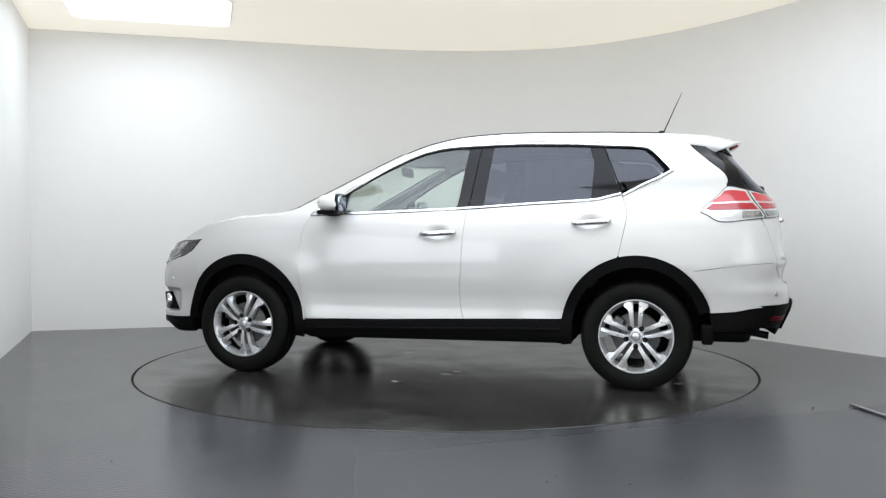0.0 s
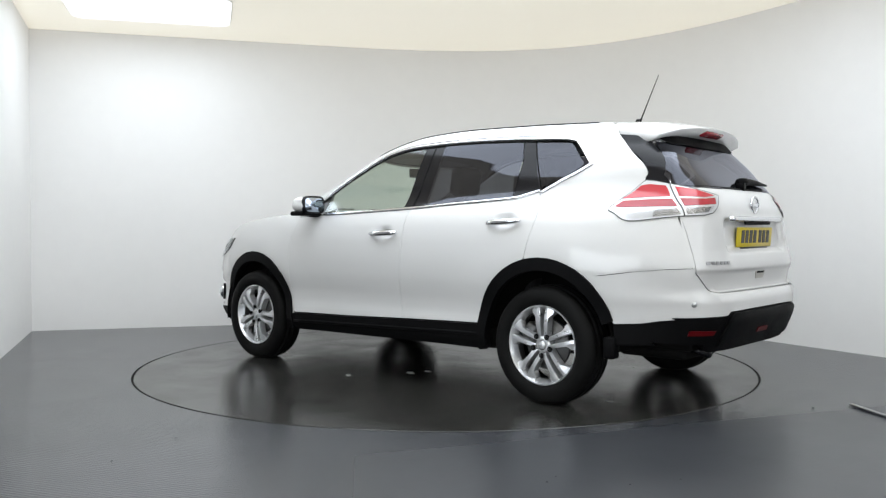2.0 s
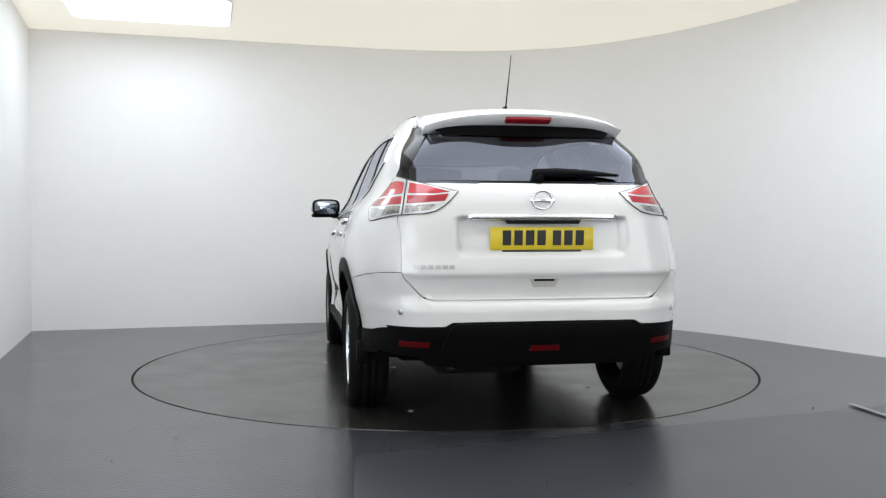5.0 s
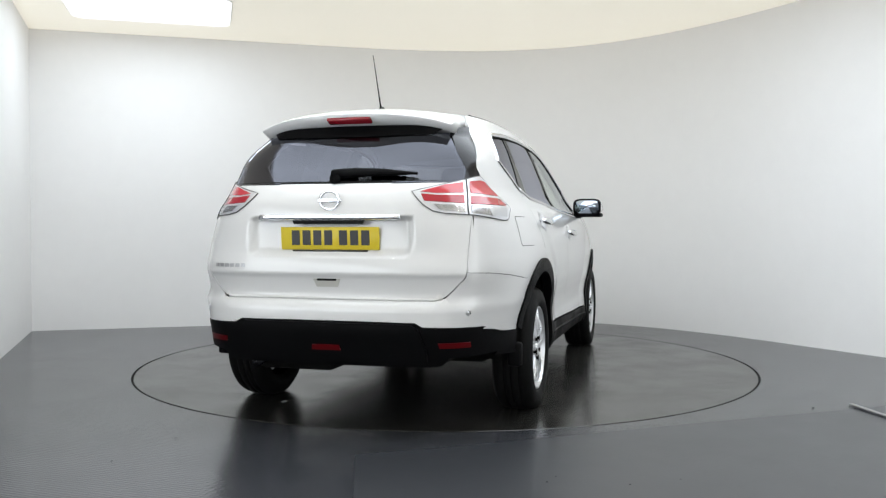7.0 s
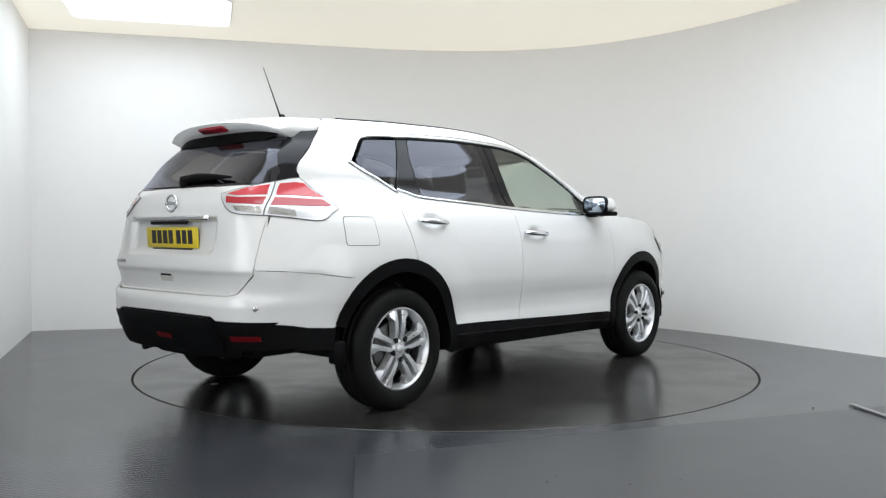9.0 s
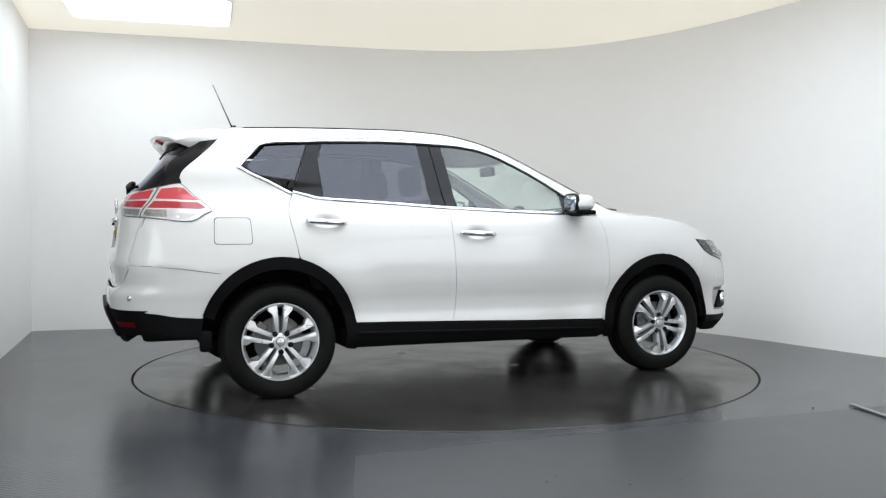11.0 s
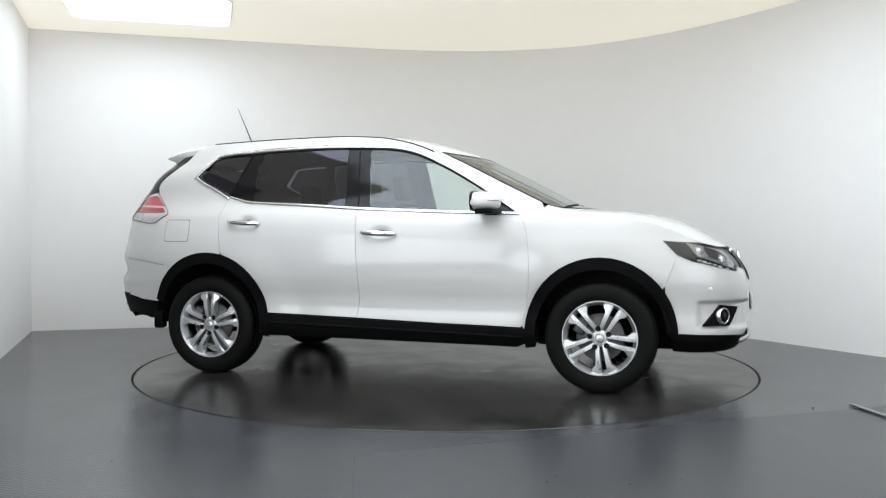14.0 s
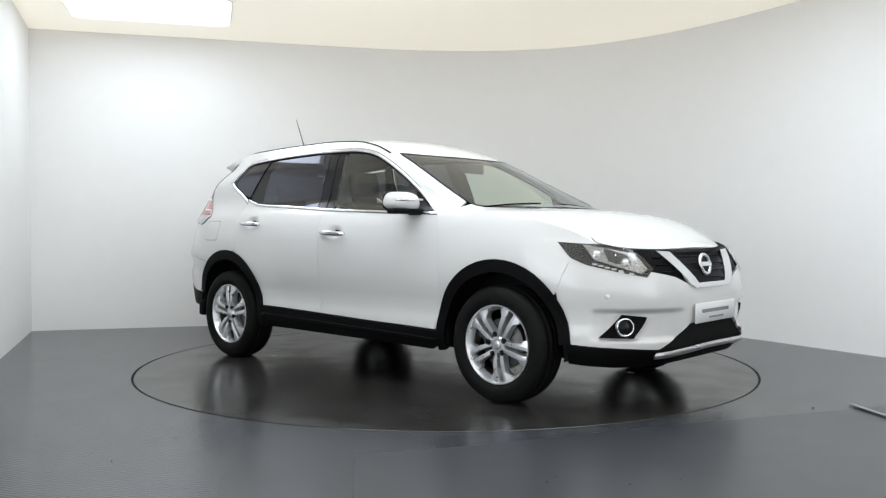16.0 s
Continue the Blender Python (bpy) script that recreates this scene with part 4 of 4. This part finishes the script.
panel("bumper_cladding", half + [(-q, z) for q, z in half[::-1]], round_end(-1, 0.003), M_BLACK, car, depth=0.08, cell=0.045)
panel("bumper_step", rear_loop([(0.43, 0.553), (0.47, 0.53), (0.5, 0.43), (0.5, 0.37), (0.3, 0.36)]), round_end(-1, 0.018), M_BLACK, car, depth=0.02, gap=0.0)
panel("fog_reflector", rear_loop([(0.07, 0.442), (0.075, 0.416)]), round_end(-1, 0.024), M_REFLEX, car, "dark red fog lamp", depth=0.008, gap=0.0)
bm = bmesh.new()
tube(bm, [(-1.9, 0.42, 0.345), (-2.06, 0.43, 0.335), (-2.16, 0.44, 0.318)], 0.024, 14)
part("exhaust", bm, M_GLOSSBLACK, car, "dark exhaust tail pipe")

# roof spoiler
bm = bmesh.new()
rows = []
for y in np.linspace(-0.53, 0.53, 33):
    v = abs(y) / 0.53
    tip = -2.01 + 0.1 * v ** 2.5
    x0 = -1.6 - 0.06 * (1 - v * v)
    z0 = top_z(-1.6, y) if v < 0.95 else top_z(-1.6, 0.53) - 0.02
    drop = 0.02 * v ** 5
    ztip = top_z(-1.66, min(abs(y), 0.52)) - 0.056 - drop
    zlow = ztip - 0.055 * (1 - 0.1 * v ** 4)
    rows.append([bm.verts.new(c) for c in ((x0, y, z0 - 0.004), ((x0 + tip) / 2, y, (z0 + ztip) / 2 + 0.012), (tip + 0.02, y, ztip + 0.002), (tip, y, ztip - 0.008),
                                           (tip + 0.1, y, zlow + 0.004), (tip + 0.135, y, zlow - 0.004), (x0 - 0.06, y, zlow - 0.02), (x0, y, z0 - 0.08))])
for a, b in zip(rows, rows[1:]):
    for k in range(7):
        bm.faces.new((a[k], b[k], b[k + 1], a[k + 1]))
bm.faces.new(rows[0])
bm.faces.new(rows[-1][::-1])
bmesh.ops.recalc_face_normals(bm, faces=bm.faces)
spoiler = part("spoiler", bm, M_PAINT, car)
bm = bmesh.new()
box(bm, -0.012, 0.012, -0.12, 0.12, -0.026, 0.026, 0.006, 2, pose(-1.962, 0, 1.568, 0, -68, 0))
part("brake_lamp", bm, M_DEEPRED, spoiler, "dark red high brake lamp")
panel("window_shade", rear_loop([(0.42, 1.545), (0.47, 1.52), (0.43, 1.488), (0.2, 1.484)]), round_end(-1, 0.008), M_BLACK, spoiler, "black", depth=0.0, gap=0.0)
# rear wiper
bm = bmesh.new()
at = round_end(-1, 0.03)
tube(bm, [at(q_of_y(y, z, -1), z) for y, z in ((0.02, 1.275), (-0.1, 1.285), (-0.25, 1.283), (-0.42, 1.275))], [0.026, 0.024, 0.018, 0.006], 8)
tube(bm, [at(0.0, 1.255), round_end(-1, -0.01)(0.0, 1.255)], 0.028, 12)
part("rear_wiper", bm, M_BLACK, car)
# aerial
bm = bmesh.new()
tube(bm, [(-1.479, 0, 1.665), (-1.5, 0, 1.712), (-1.615, 0, 1.97)], [0.01, 0.0045, 0.002], 8)
lathe(bm, [(0.0005, 0.03), (0.012, 0.028), (0.022, 0.006), (0.026, -0.01)], 16, "Z", Matrix.Translation((-1.475, 0, 1.676)))
part("aerial", bm, M_GAP, car)

# nose: bumper, grille, chin
NOSE = round_end(1)


def nose_loop(marks):
    pts = [(q_of_y(y, z, 1), z) for y, z in marks]
    return pts + [(-q, z) for q, z in pts[::-1]]


side_edge = qs(1, ("x", 1.9, 0.903), ("x", 1.85, 0.867), ("x", 1.8, 0.832), ("x", 1.767, 0.745), ("x", 1.735, 0.66))
arch_edge = [(q_of_x(x, z, 1), z) for x, z in front_arch(40, 5) if x > 1.737]
low = qs(1, ("x", 1.8, 0.375), ("x", 2.0, 0.365), ("y", 0.66, 0.36), ("y", 0.54, 0.352), ("y", 0.4, 0.42), ("y", 0.28, 0.478), ("y", 0.15, 0.48))
upper = qs(1, ("y", 0.1, 0.68), ("y", 0.25, 0.69), ("y", 0.4, 0.742), ("y", 0.56, 0.772), ("y", 0.62, 0.885), ("x", 1.96, 0.91))
half = upper + side_edge + arch_edge + low


def on_nose(q, z):
    """The front bumper's skin, hollowed round the fog lamps and creased above the chin."""
    p = NOSE(q, z)
    ease = lambda d, w: 0.5 - 0.5 * math.cos(math.pi * min(1, max(0, d / w)))
    k = ease(abs(p.y) - 0.3, 0.2) * ease(p.x - 1.9, 0.08) * ease(z - 0.395, 0.02) * ease(0.575 - z, 0.025)
    return p - Vector((0.02 * k, math.copysign(0.012 * k, p.y), 0))


panel("front_bumper", half + [(-q, z) for q, z in half[::-1]], on_nose, M_PAINT, car, cell=0.022, gap=0.0)
grille = panel("grille", nose_loop([(0.1, 0.885), (0.45, 0.892), (0.6, 0.895), (0.555, 0.775), (0.4, 0.745), (0.26, 0.69), (0.1, 0.682)]), round_end(1, -0.012), M_BLACK, car, "black grille with a chrome V", depth=0.0, gap=0.0)
for k in range(4):
    z = 0.725 + 0.04 * k
    ribbon("grille_bar", [(q, z) for q in np.linspace(-0.5, 0.5, 20)], round_end(1, -0.012), 0.008, 0.006, M_BLACK, grille)
for s in (1, -1):
    panel("chrome_wing", [(s * q_of_y(y, z, 1), z) for y, z in ((0.45, 0.885), (0.33, 0.878), (0.17, 0.7), (0.0, 0.7), (0.0, 0.672), (0.21, 0.674), (0.27, 0.7))], round_end(1, 0.012), M_CHROME, grille, depth=0.03, gap=0.0)
bm = bmesh.new()
at = Matrix.Translation(NOSE(0, 0.8) + Vector((0.012, 0, 0))) @ pose(0, 0, 0, 0, 78, 0)
tube(bm, [at @ Vector((0.056 * math.cos(a), 0.06 * math.sin(a), 0)) for a in np.linspace(0, 2 * math.pi, 33)[:-1]], 0.011, 8, True)
box(bm, -0.014, 0.014, -0.078, 0.078, -0.004, 0.008, 0.004, 2, at)
part("badge", bm, M_CHROME, grille, "chrome ring badge")
panel("lower_grille", nose_loop([(0.28, 0.485), (0.55, 0.352), (0.5, 0.33), (0.2, 0.335)]), round_end(1, -0.02), M_GAP, car, depth=0.0, gap=0.0)
half = qs(1, ("y", 0.3, 0.335), ("y", 0.54, 0.348), ("y", 0.66, 0.357), ("x", 2.0, 0.362), ("x", 1.76, 0.374), ("x", 1.78, 0.262), ("x", 2.0, 0.248), ("y", 0.5, 0.255), ("y", 0.2, 0.26))
panel("chin", half + [(-q, z) for q, z in half[::-1]], round_end(1, 0.006), M_BLACK, car, depth=0.06)
ribbon("skid_strip", [(q_of_y(y, 0.335 - 0.02 * (abs(y) / 0.55) ** 2, 1), 0.335 - 0.02 * (abs(y) / 0.55) ** 2) for y in np.linspace(-0.55, 0.55, 30)], round_end(1, 0.01), 0.03, 0.012, M_SATIN, car, "satin silver strip")
plate = Matrix.Translation((2.266, 0.0, 0.53))
bm = bmesh.new()
box(bm, -0.004, 0.004, -0.26, 0.26, -0.056, 0.056, 0.003, 1, plate)
number_plate = part("front_plate", bm, M_PLATE, car, "white show plate with grey bars")
for y0, y1, z0, z1 in ((-0.18, 0.17, 0.0, 0.02), (-0.09, 0.1, -0.034, -0.024)):
    bm = bmesh.new()
    box(bm, 0.0, 0.0055, y0, y1, z0, z1, 0, 1, plate)
    part("plate_bar", bm, M_GREYINK, number_plate, smooth=False)

# underside
bm = bmesh.new()
box(bm, -0.95, 0.95, -0.8, 0.8, 0.27, 0.4, 0.03)
box(bm, -2.1, -0.9, -0.55, 0.55, 0.33, 0.5, 0.03)
box(bm, 0.9, 2.1, -0.55, 0.55, 0.24, 0.5, 0.03)
box(bm, -2.05, -1.6, 0.05, 0.5, 0.27, 0.36, 0.04)
box(bm, -1.5, -1.2, -0.62, 0.62, 0.26, 0.34, 0.03)
part("underbody", bm, M_UNDER, car)
bm = bmesh.new()
box(bm, 0.95, 1.85, -0.66, 0.66, 0.45, 0.82, 0.05)
part("engine_block", bm, M_GAP, car)
bm = bmesh.new()
box(bm, -2.05, -1.65, -0.66, 0.66, 0.45, 1.12, 0.05)
part("boot_box", bm, M_GAP, car)

# ---- wheels ----
HUB = 0.3385          # the laden tyres stand flat on the deck


def wheel(cx, cz, s, spin, y_face):
    """s: +1 on the car's left. spin: degrees of the spokes."""
    thing = part("wheel", tyre_mesh(spin), M_TYRE, car, "black tyre on a silver ten-spoke alloy wheel")
    thing.matrix_basis = Matrix.Translation((cx, s * y_face, cz)) @ pose(0, 0, 0, 0, 0, 0 if s > 0 else 180) @ pose(0, 0, 0, 0, spin, 0)
    rim = part("rim", rim_mesh(), M_ALLOY, thing)
    rim.data.set_sharp_from_angle(angle=radians(14))
    bm = bmesh.new()
    lathe(bm, [(0.205, -0.12), (0.21, -0.06), (0.214, -0.03)], 48)
    part("barrel", bm, M_STEEL, thing)
    bm = bmesh.new()
    lathe(bm, [(0.03, -0.075), (0.145, -0.075), (0.148, -0.08), (0.148, -0.095), (0.03, -0.1)], 40)
    part("brake_disc", bm, M_DISCBRAKE, thing)
    bm = bmesh.new()
    box(bm, -0.05, 0.05, -0.12, -0.05, 0.1, 0.17, 0.012, 2, pose(0, 0, 0, 0, 60 - spin, 0))
    part("brake_caliper", bm, M_DISCBRAKE, thing)
    # nuts, each with a flat black disc for the shade in its well
    for k in range(5):
        a = radians(90 + 72 * k)
        bm = bmesh.new()
        lathe(bm, [(0.0005, 0.0), (0.007, -0.001), (0.009, -0.004), (0.0095, -0.02)], 10, "Y", Matrix.Translation((0.06 * math.cos(a), -0.0095, 0.06 * math.sin(a))))
        lathe(bm, [(0.0165, -0.003), (0.0165, -0.004), (0.009, -0.0045)], 14, "Y", Matrix.Translation((0.06 * math.cos(a), -0.008, 0.06 * math.sin(a))))
        part("nut_and_well_shade", bm, M_GAP, rim)
    bm = bmesh.new()
    lathe(bm, [(0.0005, -0.013), (0.02, -0.0135), (0.024, -0.016), (0.026, -0.026)], 24)
    part("centre_cap", bm, M_ALLOY, rim)
    return thing


def tyre_mesh(spin):
    bm = bmesh.new()
    prof = [(0.226, -0.19), (0.232, -0.205), (0.27, -0.215), (0.315, -0.21), (0.334, -0.195), (0.342, -0.17), (0.3445, -0.15), (0.337, -0.148), (0.337, -0.142), (0.3462, -0.14), (0.3465, -0.112), (0.338, -0.11), (0.338, -0.104), (0.3462, -0.102), (0.3445, -0.07), (0.336, -0.068), (0.336, -0.062), (0.342, -0.058), (0.336, -0.03),
            (0.327, -0.012), (0.31, -0.002), (0.29, 0.003), (0.268, 0.004), (0.25, -0.001), (0.238, -0.008), (0.23, -0.016), (0.226, -0.03)]
    lathe(bm, prof, 96)
    turned = pose(0, 0, 0, 0, spin, 0)
    for v in bm.verts:
        p = turned @ v.co
        if p.z < -0.25 and abs(p.x) < 0.16:
            p.y += 0.01 * (1 - abs(p.x) / 0.16) * (-p.z - 0.25) / 0.09 * (1 if p.y > -0.1 else -1)
        p.z = max(p.z, 0.0005 - HUB)
        v.co = turned.inverted() @ p
    bmesh.ops.recalc_face_normals(bm, faces=bm.faces)
    return bm


def rim_mesh():
    """Five pairs of straight spokes that flare where they meet the lip."""
    bm = bmesh.new()
    lathe(bm, [(0.2, -0.06), (0.212, -0.032), (0.219, -0.018), (0.224, -0.009), (0.229, -0.009), (0.2315, -0.014), (0.2315, -0.04)], 72)
    lathe(bm, [(0.028, -0.02), (0.04, -0.021), (0.05, -0.03), (0.056, -0.05), (0.056, -0.075)], 40)
    ease = lambda d: 0.5 - 0.5 * math.cos(math.pi * min(1.0, max(0.0, d)))
    for k in range(5):
        mid = radians(126 + 72 * k)
        along, across = Vector((math.cos(mid), 0, math.sin(mid))), Vector((-math.sin(mid), 0, math.cos(mid)))
        for side in (-1, 1):
            rows = []
            for t in np.linspace(0, 1, 13):
                r = 0.045 + 0.178 * t
                near = 0.009 + 0.009 * t
                far = 0.031 + 0.022 * t + 0.025 * ease((t - 0.66) / 0.22)
                face = -0.024 + 0.014 * math.sin(math.pi * min(1, t * 0.85)) - 0.004 * t
                flat = 0.6 - 0.25 * ease((t - 0.66) / 0.22)
                row = []
                for f, drop in ((0.0, 0.05), (0.0, 0.006), (0.07, 0.001), (flat, 0.0), (0.95, 0.001 + 0.007 * ease((t - 0.62) / 0.2)), (1.0, 0.008 + 0.006 * ease((t - 0.62) / 0.2)), (1.0, 0.05)):
                    u = near + (far - near) * f
                    p = math.sqrt(max(r * r - u * u, 0.0004))
                    row.append(bm.verts.new(along * p + across * side * u + Vector((0, face - drop, 0))))
                rows.append(row)
            for a_, b_ in zip(rows, rows[1:]):
                for j in range(6):
                    bm.faces.new((a_[j], b_[j], b_[j + 1], a_[j + 1]) if side > 0 else (a_[j + 1], b_[j + 1], b_[j], a_[j]))
    bmesh.ops.recalc_face_normals(bm, faces=bm.faces)
    return bm


wheel(REAR_C[0], HUB, 1, 180, 0.897)
wheel(REAR_C[0], HUB, -1, 180, 0.897)
wheel(AXLE, HUB, 1, 10, 0.905)
wheel(AXLE, HUB, -1, 8, 0.905)

# ---- cabin, seen through the glass ----
def seat(x, y, wide, heads, back_top=1.22):
    thing = part("seat_base", block([(x - 0.25, x + 0.28, y - wide / 2, y + wide / 2, 0.5, 0.68)], 0.06), M_CLOTH, car, "black cloth seat")
    back = bmesh.new()
    box(back, -0.07, 0.07, -wide / 2, wide / 2, 0.0, back_top - 0.62, 0.05, 3, Matrix.Translation((x - 0.27, y, 0.62)) @ pose(0, 0, 0, 0, -16, 0))
    part("seat_back", back, M_CLOTH, thing)
    for hy in heads:
        bm = bmesh.new()
        box(bm, -0.05, 0.05, -0.13, 0.13, 0.0, 0.2, 0.045, 3, Matrix.Translation((x - 0.27 - 0.17 * (back_top - 0.62) / 0.6 - 0.01, hy, back_top + 0.01)) @ pose(0, 0, 0, 0, -8, 0))
        part("headrest", bm, M_CLOTH, thing)
    return thing


def block(boxes, bevel):
    bm = bmesh.new()
    for b in boxes:
        box(bm, *b, bevel, 3)
    return bm


for sy in (0.36, -0.36):
    seat(0.12, sy, 0.5, (sy,))
seat(-0.72, 0.0, 1.2, (0.4, -0.4), 1.16)
bm = block([(0.62, 1.0, -0.7, 0.7, 0.75, 1.06), (0.45, 0.7, -0.68, 0.68, 0.8, 1.0)], 0.05)
part("dashboard", bm, M_DASH, car)
bm = bmesh.new()
at = Matrix.Translation((0.43, -0.36, 1.0)) @ pose(0, 0, 0, 0, -65, 0)
tube(bm, [at @ Vector((0.18 * math.cos(a), 0.18 * math.sin(a), 0)) for a in np.linspace(0, 2 * math.pi, 33)[:-1]], 0.015, 8, True)
box(bm, -0.05, 0.05, -0.17, 0.17, -0.02, 0.015, 0.01, 2, at)
part("steering_wheel", bm, M_DASH, car)
bm = bmesh.new()
box(bm, -0.012, 0.012, -0.12, 0.12, -0.035, 0.035, 0.01, 2, Matrix.Translation((0.42, 0, 1.44)))
part("inside_mirror", bm, M_DASH, car)
bm = block([(-1.7, 0.9, -0.48, 0.48, 0.42, 0.5)], 0.02)
part("cabin_floor", bm, M_DASH, car)
panel("headlining", top_side(-1.55, 0.25, 20, 0.05) + mirrored(top_side(-1.55, 0.25, 20, 0.05))[::-1], on_top(-0.05), M_TRIM, car, depth=0, cell=0.08)
for s in (1, -1):
    low = [(x, z - 0.02) for x, z in BELT]
    panel("door_lining", low + [(0.8, 0.5), (-0.78, 0.5), (-1.0, 0.92)], on_side(s, -0.07), M_DASH, car, depth=0.01, cell=0.08, gap=0.0)

for ob in car.children:
    ob.location = ob.location + Vector(OFF)


# ---- what moves: the deck and the car on it turn together ----
def motions():
    steps = [0, 1, 2, 3, 5] + list(range(10, 471, 10)) + [475, 477, 478, 479, 480]
    rows = [(k / FPS, pose(0, 0, 0, 0, 0, HEADING + TURN * k / FPS)) for k in steps]
    walk(car, rows)
    walk(turntable, rows)


motions()
